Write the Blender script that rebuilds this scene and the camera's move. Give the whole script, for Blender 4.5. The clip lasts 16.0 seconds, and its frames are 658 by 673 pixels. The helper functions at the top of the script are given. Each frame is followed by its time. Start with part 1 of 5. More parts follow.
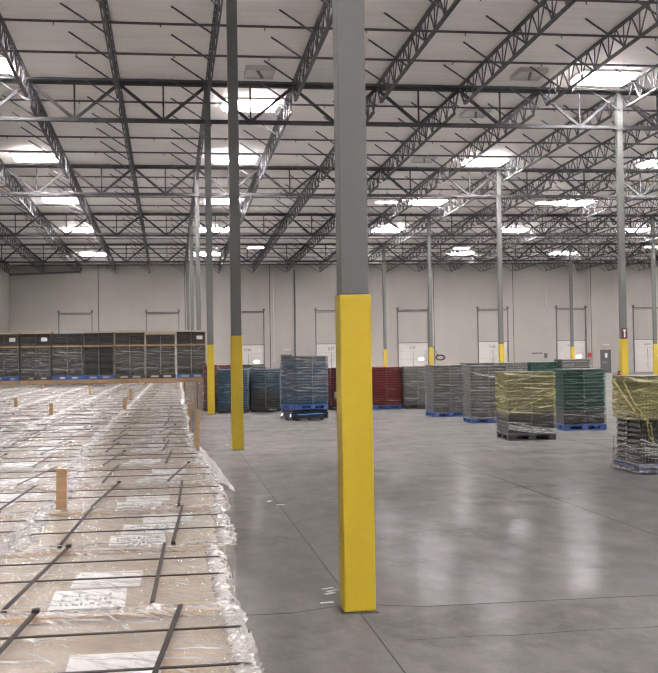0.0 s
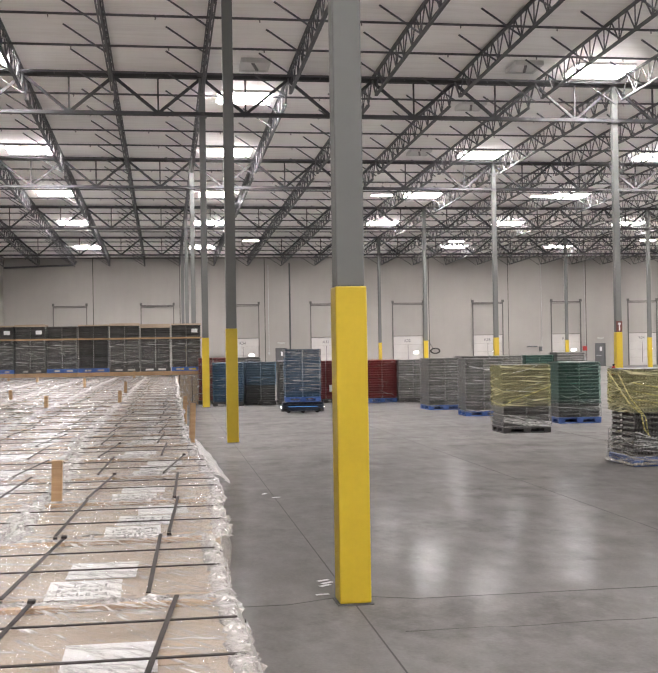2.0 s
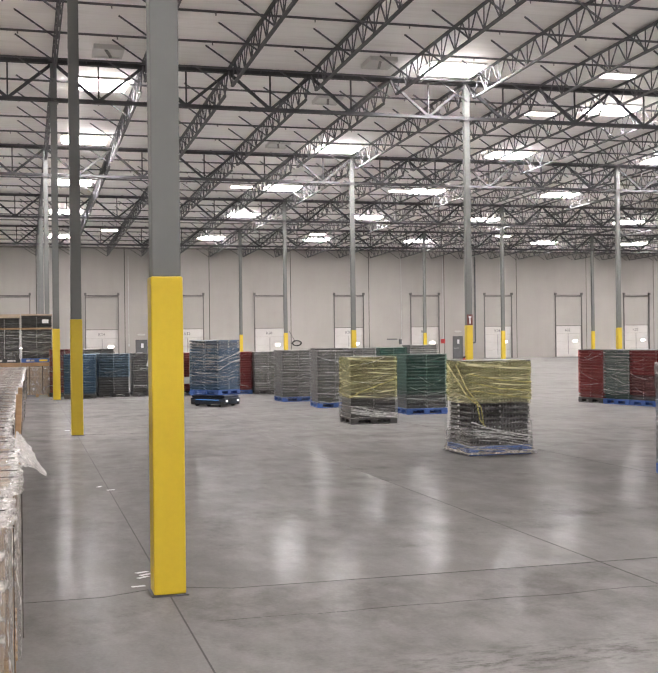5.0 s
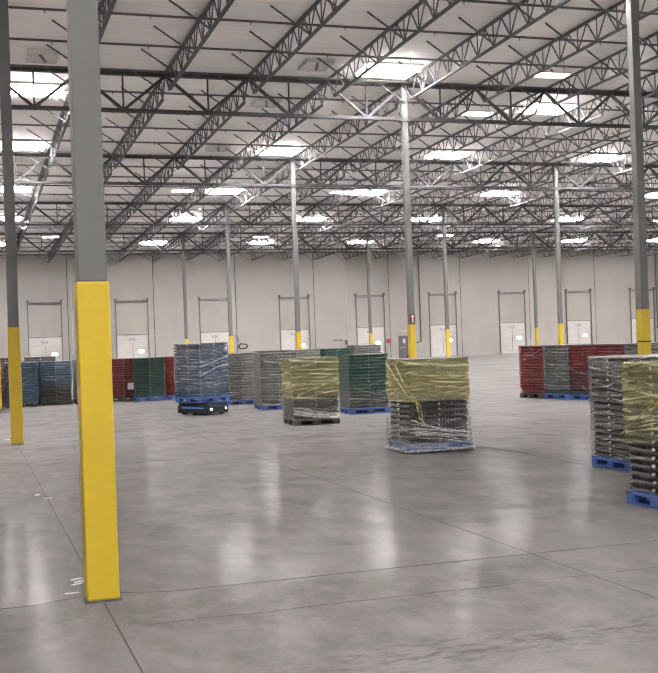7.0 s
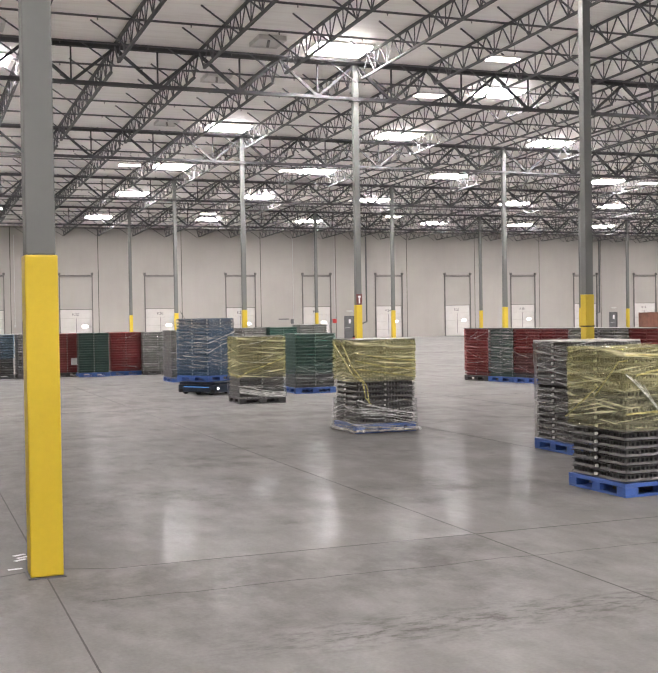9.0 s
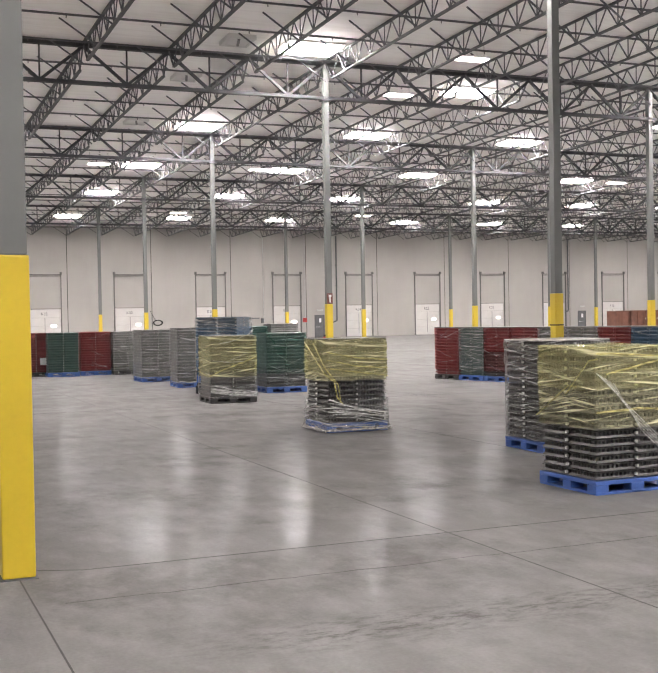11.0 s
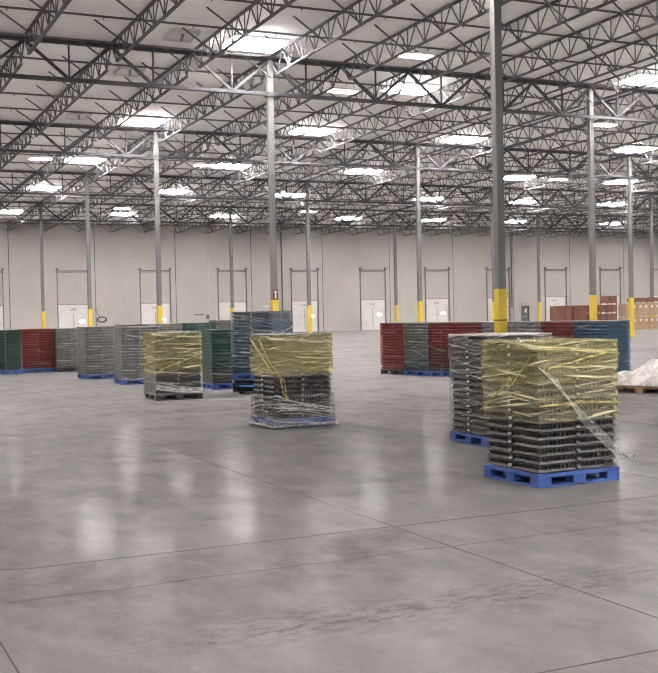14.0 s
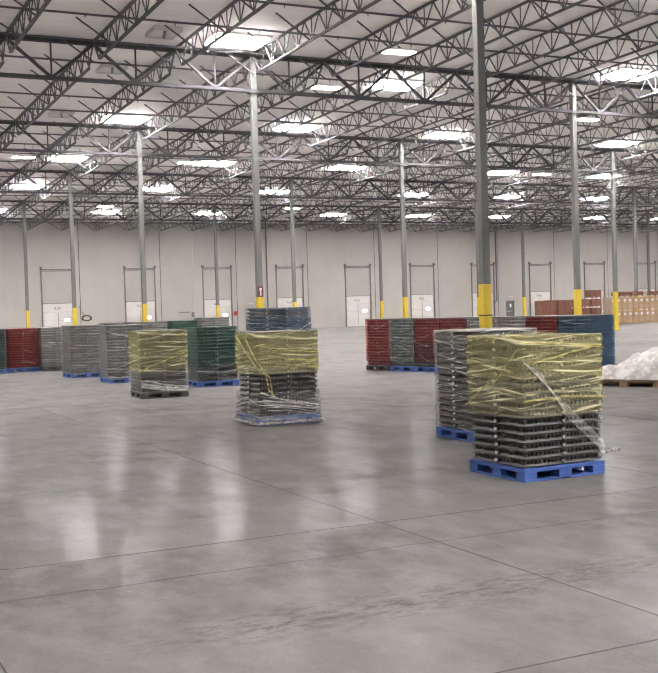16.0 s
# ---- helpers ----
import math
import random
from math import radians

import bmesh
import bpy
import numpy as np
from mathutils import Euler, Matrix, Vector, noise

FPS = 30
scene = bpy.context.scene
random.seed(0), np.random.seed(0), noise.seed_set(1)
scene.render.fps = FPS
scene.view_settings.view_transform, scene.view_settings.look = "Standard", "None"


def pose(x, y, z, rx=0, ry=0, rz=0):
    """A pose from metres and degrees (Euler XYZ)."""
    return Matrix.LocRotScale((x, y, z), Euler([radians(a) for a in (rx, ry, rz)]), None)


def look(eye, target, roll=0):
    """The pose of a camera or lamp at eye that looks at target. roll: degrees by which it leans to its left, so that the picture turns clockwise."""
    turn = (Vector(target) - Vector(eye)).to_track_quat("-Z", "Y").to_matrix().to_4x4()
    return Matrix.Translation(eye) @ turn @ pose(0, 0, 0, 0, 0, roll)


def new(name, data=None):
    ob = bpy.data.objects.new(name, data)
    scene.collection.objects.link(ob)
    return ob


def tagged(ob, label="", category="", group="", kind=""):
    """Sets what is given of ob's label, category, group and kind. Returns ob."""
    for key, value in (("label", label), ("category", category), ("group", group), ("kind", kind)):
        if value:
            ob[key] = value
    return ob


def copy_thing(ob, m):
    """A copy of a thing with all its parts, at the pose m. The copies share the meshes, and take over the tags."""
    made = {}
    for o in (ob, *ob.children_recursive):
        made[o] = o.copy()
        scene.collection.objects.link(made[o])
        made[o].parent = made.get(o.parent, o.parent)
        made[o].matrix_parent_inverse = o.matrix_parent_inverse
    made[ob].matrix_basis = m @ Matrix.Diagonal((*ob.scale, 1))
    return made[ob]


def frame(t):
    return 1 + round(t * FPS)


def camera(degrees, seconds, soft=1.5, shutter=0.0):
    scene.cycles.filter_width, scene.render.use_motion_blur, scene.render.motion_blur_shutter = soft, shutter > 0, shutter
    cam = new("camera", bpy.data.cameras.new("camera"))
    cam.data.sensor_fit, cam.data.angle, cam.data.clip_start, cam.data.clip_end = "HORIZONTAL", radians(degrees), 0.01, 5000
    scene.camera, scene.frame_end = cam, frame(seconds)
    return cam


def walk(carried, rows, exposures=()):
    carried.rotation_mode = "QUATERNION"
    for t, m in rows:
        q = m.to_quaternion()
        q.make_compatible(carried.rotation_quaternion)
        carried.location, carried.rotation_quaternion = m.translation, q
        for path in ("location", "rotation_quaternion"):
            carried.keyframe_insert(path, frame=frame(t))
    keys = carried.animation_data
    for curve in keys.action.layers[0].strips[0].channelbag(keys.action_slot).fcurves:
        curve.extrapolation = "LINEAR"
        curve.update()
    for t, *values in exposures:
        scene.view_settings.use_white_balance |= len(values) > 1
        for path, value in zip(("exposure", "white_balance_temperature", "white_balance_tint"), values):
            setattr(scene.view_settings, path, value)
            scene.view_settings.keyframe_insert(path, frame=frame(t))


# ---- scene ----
cam = camera(33.2, 16.0)
PATH = [
    (0, (-1.416, -8.474, 1.967), (-1.13, -6.495, 2.003), -0.9),
    (0.5, (-1.414, -8.473, 1.965), (-1.12, -6.495, 2.0), -0.9),
    (1, (-1.403, -8.484, 1.965), (-1.099, -6.507, 2.002), -1.1),
    (1.5, (-1.407, -8.475, 1.964), (-1.103, -6.499, 1.998), -1.1),
    (2, (-1.42, -8.462, 1.955), (-1.125, -6.484, 1.979), -0.9),
    (2.5, (-1.408, -8.474, 1.954), (-1.11, -6.496, 1.968), -0.8),
    (3, (-1.347, -8.488, 1.957), (-1.025, -6.515, 1.97), -1.3),
    (3.5, (-1.258, -8.515, 1.957), (-0.917, -6.544, 1.962), -1.8),
    (4, (-1.15, -8.562, 1.951), (-0.758, -6.601, 1.954), -2.4),
    (4.5, (-1.105, -8.598, 1.959), (-0.62, -6.658, 1.973), -0.6),
    (4.7, (-1.084, -8.568, 1.947), (-0.572, -6.634, 1.956), -0.5),
    (6.8, (-0.929, -8.638, 1.922), (-0.333, -6.729, 1.929), -1.7),
    (7, (-0.923, -8.661, 1.924), (-0.3, -6.76, 1.932), -2.0),
    (7.5, (-0.913, -8.652, 1.916), (-0.24, -6.769, 1.922), -2.4),
    (8, (-0.912, -8.652, 1.914), (-0.209, -6.78, 1.902), -2.2),
    (8.5, (-0.924, -8.654, 1.915), (-0.209, -6.786, 1.891), -1.6),
    (9, (-0.958, -8.64, 1.924), (-0.243, -6.773, 1.892), -0.9),
    (11.5, (-0.985, -8.643, 1.931), (-0.209, -6.8, 1.898), -1.1),
    (12, (-0.987, -8.643, 1.93), (-0.202, -6.804, 1.9), -1.1),
    (12.5, (-0.981, -8.64, 1.93), (-0.183, -6.807, 1.899), -1.1),
    (13, (-0.987, -8.657, 1.931), (-0.175, -6.83, 1.899), -1.2),
    (13.5, (-0.987, -8.665, 1.934), (-0.154, -6.847, 1.896), -1.2),
    (14, (-0.991, -8.67, 1.931), (-0.136, -6.862, 1.887), -1.2),
    (14.5, (-0.995, -8.689, 1.934), (-0.125, -6.889, 1.887), -1.4),
    (15, (-0.994, -8.686, 1.938), (-0.11, -6.893, 1.891), -1.5),
    (15.5, (-0.988, -8.68, 1.933), (-0.105, -6.887, 1.892), -1.5),
    (16, (-0.992, -8.68, 1.935), (-0.114, -6.884, 1.884), -1.7),
]
walk(cam, [(t, look(eye, target, roll)) for t, eye, target, roll in PATH], [(0, -0.22, 6500, 16), (3.5, -0.2, 6500, 16), (6.5, 0.0, 6500, 16), (16, 0.0, 6500, 16)])

# ---- light: a faint sky outside, skylight domes and high-bay lamps inside ----
SKY_GLOW, LAMP_GLOW = 106.0, 70.0
world = bpy.data.worlds.new("world")
scene.world = world
world.use_nodes = True
_sky = world.node_tree.nodes.new("ShaderNodeTexSky")
_sky.sky_type, _sky.sun_disc = "NISHITA", False
_sky.sun_elevation, _sky.sun_rotation = radians(50), radians(200)
world.node_tree.links.new(_sky.outputs[0], world.node_tree.nodes["Background"].inputs[0])
world.node_tree.nodes["Background"].inputs[1].default_value = 0.1


# ---- materials ----
class Nodes:
    """A small wrapper round one node material."""

    def __init__(self, name):
        self.mat = bpy.data.materials.new(name)
        self.mat.use_nodes = True
        self.tree = self.mat.node_tree
        self.bsdf = self.tree.nodes["Principled BSDF"]
        self.out = self.tree.nodes["Material Output"]

    def add(self, kind, **values):
        n = self.tree.nodes.new(kind)
        for k, v in values.items():
            if k in n.inputs:
                n.inputs[k].default_value = v
        return n

    def link(self, a, b):
        self.tree.links.new(a, b)

    def coords(self, scale=(1, 1, 1), turn=None):
        """The object's own coordinates, turned first and then scaled."""
        v = self.add("ShaderNodeTexCoord").outputs["Object"]
        if turn:
            r = self.add("ShaderNodeMapping")
            r.inputs["Rotation"].default_value = turn
            self.link(v, r.inputs["Vector"])
            v = r.outputs[0]
        m = self.add("ShaderNodeMapping")
        m.inputs["Scale"].default_value = scale
        self.link(v, m.inputs["Vector"])
        return m.outputs[0]

    def world_coords(self, scale=(1, 1, 1)):
        g = self.add("ShaderNodeNewGeometry")
        m = self.add("ShaderNodeMapping")
        m.inputs["Scale"].default_value = scale
        self.link(g.outputs["Position"], m.inputs["Vector"])
        return m.outputs[0]

    def noise(self, vec, scale, detail=4.0, rough=0.55):
        n = self.add("ShaderNodeTexNoise", Scale=scale, Detail=detail, Roughness=rough)
        self.link(vec, n.inputs["Vector"])
        return n.outputs["Fac"]

    def ramp(self, fac, stops):
        r = self.add("ShaderNodeValToRGB")
        e = r.color_ramp.elements
        while len(e) < len(stops):
            e.new(0.5)
        for el, (p, c) in zip(e, stops):
            el.position = p
            el.color = (*c, 1) if not isinstance(c, float) else (c, c, c, 1)
        self.link(fac, r.inputs[0])
        return r.outputs[0]

    def mix(self, fac, a, b, blend="MIX"):
        m = self.tree.nodes.new("ShaderNodeMix")
        m.data_type, m.blend_type = "RGBA", blend
        for sock, v in ((m.inputs[0], fac), (m.inputs[6], a), (m.inputs[7], b)):
            if hasattr(v, "is_linked"):
                self.link(v, sock)
            elif isinstance(v, (int, float)):
                sock.default_value = v
            else:
                sock.default_value = (*v, 1)
        return m.outputs[2]

    def bump(self, height, strength, distance):
        b = self.add("ShaderNodeBump", Strength=strength, Distance=distance)
        self.link(height, b.inputs["Height"])
        self.link(b.outputs[0], self.bsdf.inputs["Normal"])

    def set(self, color=None, rough=None, metal=None):
        for name, v in (("Base Color", color), ("Roughness", rough), ("Metallic", metal)):
            if v is None:
                continue
            if hasattr(v, "is_linked"):
                self.link(v, self.bsdf.inputs[name])
            else:
                self.bsdf.inputs[name].default_value = (*v, 1) if isinstance(v, tuple) else v
        return self.mat


def paint(name, color, rough=0.5, wear=0.12, scale=3.0, metal=0.0, spread=0.0, bump=0.0):
    """A coat with two scales of variation; spread varies it from object to object."""
    n = Nodes(name)
    v = n.coords()
    big, fine = n.noise(v, scale), n.noise(v, scale * 14, 3)
    dark = tuple(c * (1 - 2 * wear) for c in color)
    light = tuple(min(1, c * (1 + wear)) for c in color)
    col = n.ramp(big, [(0.3, dark), (0.7, light)])
    col = n.mix(0.35, col, n.ramp(fine, [(0.3, dark), (0.7, light)]))
    if spread:
        o = n.add("ShaderNodeObjectInfo")
        col = n.mix(1.0, col, n.ramp(o.outputs["Random"], [(0, 1 - spread), (1, 1.0)]), "MULTIPLY")
    n.set(col, n.ramp(fine, [(0.2, max(0.02, rough - 0.08)), (0.8, min(1.0, rough + 0.1))]), metal)
    if bump:
        n.bump(fine, 0.4, bump)
    return n.mat


def floor_material():
    """Worn concrete: a matt slab under a thin burnished sealer."""
    n = Nodes("polished_concrete")
    v = n.world_coords()
    cloud, mid, grit = n.noise(v, 0.2, 4, 0.5), n.noise(v, 0.9, 4, 0.55), n.noise(v, 40, 2, 0.5)
    swirl = n.noise(n.world_coords((0.8, 0.6, 1)), 0.9, 8, 0.64)
    scuff = n.noise(n.world_coords((0.9, 0.8, 1)), 1.1, 9, 0.68)
    stain = n.noise(n.world_coords((0.6, 0.7, 1)), 0.8, 9, 0.66)
    fine = n.noise(n.world_coords((1, 0.5, 1)), 2.6, 9, 0.68)
    col = n.ramp(cloud, [(0.3, (0.197, 0.192, 0.184)), (0.5, (0.232, 0.227, 0.218)), (0.7, (0.262, 0.256, 0.247))])
    col = n.mix(0.4, col, n.ramp(mid, [(0.32, (0.18, 0.175, 0.167)), (0.5, (0.232, 0.227, 0.218)), (0.68, (0.282, 0.277, 0.266))]))
    col = n.mix(n.ramp(swirl, [(0.48, 0.0), (0.72, 0.5)]), col, (0.282, 0.277, 0.266))
    col = n.mix(n.ramp(scuff, [(0.56, 0.0), (0.68, 0.45)]), col, (0.125, 0.12, 0.112))
    col = n.mix(n.ramp(stain, [(0.56, 0.0), (0.63, 0.4), (0.72, 0.7)]), col, (0.12, 0.114, 0.106))
    col = n.mix(0.3, col, n.ramp(fine, [(0.36, 0.09), (0.5, 0.19), (0.64, 0.29)]))
    wear = n.noise(n.world_coords((0.8, 0.6, 1)), 2.2, 12, 0.74)
    zone = n.noise(n.world_coords((0.12, 0.5, 1)), 0.9, 3, 0.5)
    col = n.mix(n.ramp(n.mix(0.45, wear, zone), [(0.53, 0.0), (0.6, 0.32)]), col, (0.09, 0.084, 0.077))
    col = n.mix(n.ramp(n.mix(0.5, fine, zone), [(0.36, 0.5), (0.43, 0.0)]), col, (0.26, 0.25, 0.235))
    col = n.mix(0.12, col, n.ramp(grit, [(0.3, 0.1), (0.7, 0.27)]))
    # the slab before the first cross joint is worn dull; tyres have skidded along a band of it
    axes = n.add("ShaderNodeSeparateXYZ")
    n.link(v, axes.inputs[0])

    def along(axis, a, b):
        r = n.add("ShaderNodeMapRange")
        for k, val in enumerate((a, b, 0.0, 1.0)):
            r.inputs[k + 1].default_value = val
        n.link(axes.outputs[axis], r.inputs[0])
        return r.outputs[0]

    polish = n.ramp(n.mix(0.12, along(1, -0.6, 0.6), mid), [(0.35, 0.4), (0.62, 1.0)])
    skid = n.mix(1.0, n.ramp(along(1, -3.2, -1.7), [(0.2, 0.0), (0.5, 1.0), (0.8, 0.0)]), n.ramp(along(0, 0.0, 6.5), [(0.05, 0.0), (0.25, 1.0), (0.6, 0.8), (1.0, 0.3)]), "MULTIPLY")
    ridges = n.noise(n.world_coords((2.2, 5.0, 1)), 2.6, 9, 0.75)
    col = n.mix(n.mix(1.0, skid, n.ramp(ridges, [(0.48, 0.0), (0.6, 0.75)]), "MULTIPLY"), col, (0.075, 0.07, 0.064))
    col = n.mix(n.mix(1.0, skid, n.ramp(ridges, [(0.34, 0.5), (0.44, 0.0)]), "MULTIPLY"), col, (0.3, 0.29, 0.275))
    n.set(col, 0.85)
    n.bsdf.inputs["Specular IOR Level"].default_value = 0.0
    sealer = n.add("ShaderNodeBsdfGlossy")
    n.link(n.ramp(mid, [(0.3, 0.13), (0.7, 0.175)]), sealer.inputs["Roughness"])
    sealer.inputs[0].default_value = (0.95, 0.96, 0.98, 1)
    fres = n.add("ShaderNodeFresnel", IOR=1.33)
    gain = n.add("ShaderNodeMath")
    gain.operation = "MULTIPLY"
    n.link(fres.outputs[0], gain.inputs[0])
    n.link(n.ramp(n.mix(0.5, cloud, mid), [(0.35, 0.165), (0.65, 0.1)]), gain.inputs[1])
    coat = n.add("ShaderNodeMixShader")
    n.link(n.mix(1.0, gain.outputs[0], polish, "MULTIPLY"), coat.inputs[0])
    n.link(n.bsdf.outputs[0], coat.inputs[1])
    n.link(sealer.outputs[0], coat.inputs[2])
    n.link(coat.outputs[0], n.out.inputs[0])
    return n.mat


def film_material(name, tint, body, low, high, across=(1.2, 1.2, 38), crease=(1.6, 1.6, 60), tilt=(0.14, 0.11, 0.0), rough=0.14, edge=0.56, bumpy=0.9, gloss=0.12, detail=3.0):
    """Stretch film: mostly clear, with two crossing sets of milky strands doubling as painted glints, and a gloss."""
    n = Nodes(name)
    milk_and_glints, height = [], []
    for scale, turn in ((across, tuple(-0.6 * a for a in tilt)), (crease, tilt)):
        f = n.noise(n.coords(scale, turn), 1.0, detail, 0.6)
        height.append(f)
        milk_and_glints.append(n.ramp(f, [(edge - 0.1, low), (edge, low + (high - low) * 0.25), (edge + 0.1, high)]))
    fac = n.mix(1.0, milk_and_glints[0], milk_and_glints[1], "LIGHTEN")
    clear = n.add("ShaderNodeBsdfTransparent")
    clear.inputs[0].default_value = (*tint, 1)
    n.set(body, rough)
    n.bsdf.inputs["Specular IOR Level"].default_value = 0.7
    n.bump(n.mix(0.5, height[0], height[1]), bumpy, 0.02)
    sheen = n.add("ShaderNodeBsdfGlossy", Roughness=0.3)
    sheen.inputs[0].default_value = (0.9, 0.9, 0.9, 1)
    skin = n.add("ShaderNodeMixShader")
    fres = n.add("ShaderNodeFresnel", IOR=1.4)
    part_gloss = n.add("ShaderNodeMath")
    part_gloss.operation = "MULTIPLY"
    part_gloss.inputs[1].default_value = gloss
    n.link(fres.outputs[0], part_gloss.inputs[0])
    n.link(part_gloss.outputs[0], skin.inputs[0])
    n.link(clear.outputs[0], skin.inputs[1])
    n.link(sheen.outputs[0], skin.inputs[2])
    m = n.add("ShaderNodeMixShader")
    n.link(fac, m.inputs[0])
    n.link(skin.outputs[0], m.inputs[1])
    n.link(n.bsdf.outputs[0], m.inputs[2])
    n.link(m.outputs[0], n.out.inputs[0])
    return n.mat


def glow(name, color, strength):
    n = Nodes(name)
    e = n.add("ShaderNodeEmission", Strength=strength)
    e.inputs[0].default_value = (*color, 1)
    n.link(e.outputs[0], n.out.inputs[0])
    return n.mat


def card_material():
    n = Nodes("corrugated_card")
    v = n.coords()
    a, b = n.noise(v, 1.4, 4), n.noise(n.coords((2, 60, 2)), 2.0, 3)
    col = n.ramp(a, [(0.3, (0.32, 0.25, 0.184)), (0.7, (0.41, 0.33, 0.248))])
    col = n.mix(0.25, col, n.ramp(b, [(0.3, (0.27, 0.207, 0.147)), (0.7, (0.43, 0.35, 0.268))]))
    n.set(col, 0.7)
    n.bump(b, 0.2, 0.002)
    return n.mat


def wood_material(name="raw_pine", tone=1.0):
    n = Nodes(name)
    a = n.noise(n.coords((1.5, 26, 26)), 1.5, 5, 0.7)
    b = n.noise(n.coords(), 2.0, 3)
    col = n.ramp(a, [(0.3, (0.34 * tone, 0.2 * tone, 0.1 * tone)), (0.7, (0.58 * tone, 0.39 * tone, 0.22 * tone))])
    col = n.mix(0.3, col, n.ramp(b, [(0.3, (0.3 * tone, 0.18 * tone, 0.1 * tone)), (0.7, (0.6 * tone, 0.42 * tone, 0.25 * tone))]))
    n.set(col, 0.68)
    n.bump(a, 0.3, 0.002)
    return n.mat


def deck_material():
    n = Nodes("white_roof_deck")
    v = n.world_coords()
    wave = n.noise(n.world_coords((0.35, 3.4, 1)), 1.4, 6, 0.62)
    a = n.noise(v, 0.15, 4)
    col = n.ramp(a, [(0.3, (0.86, 0.84, 0.82)), (0.7, (0.92, 0.905, 0.89))])
    col = n.mix(0.3, col, n.ramp(wave, [(0.38, (0.7, 0.675, 0.65)), (0.52, (0.9, 0.885, 0.87)), (0.65, (0.94, 0.925, 0.91))]))
    n.set(col, 0.6)
    n.bump(wave, 0.5, 0.03)
    return n.mat


def wall_material():
    n = Nodes("painted_tilt_up_concrete")
    v = n.world_coords()
    a = n.noise(v, 0.25, 5)
    d = n.noise(n.world_coords((1.2, 1.2, 0.12)), 1.5, 5, 0.65)
    col = n.ramp(a, [(0.3, (0.35, 0.335, 0.312)), (0.7, (0.4, 0.385, 0.361))])
    col = n.mix(0.12, col, n.ramp(d, [(0.3, (0.3, 0.285, 0.263)), (0.6, (0.41, 0.393, 0.366))]))
    n.set(col, 0.65)
    n.bump(n.noise(v, 9, 3), 0.1, 0.01)
    return n.mat


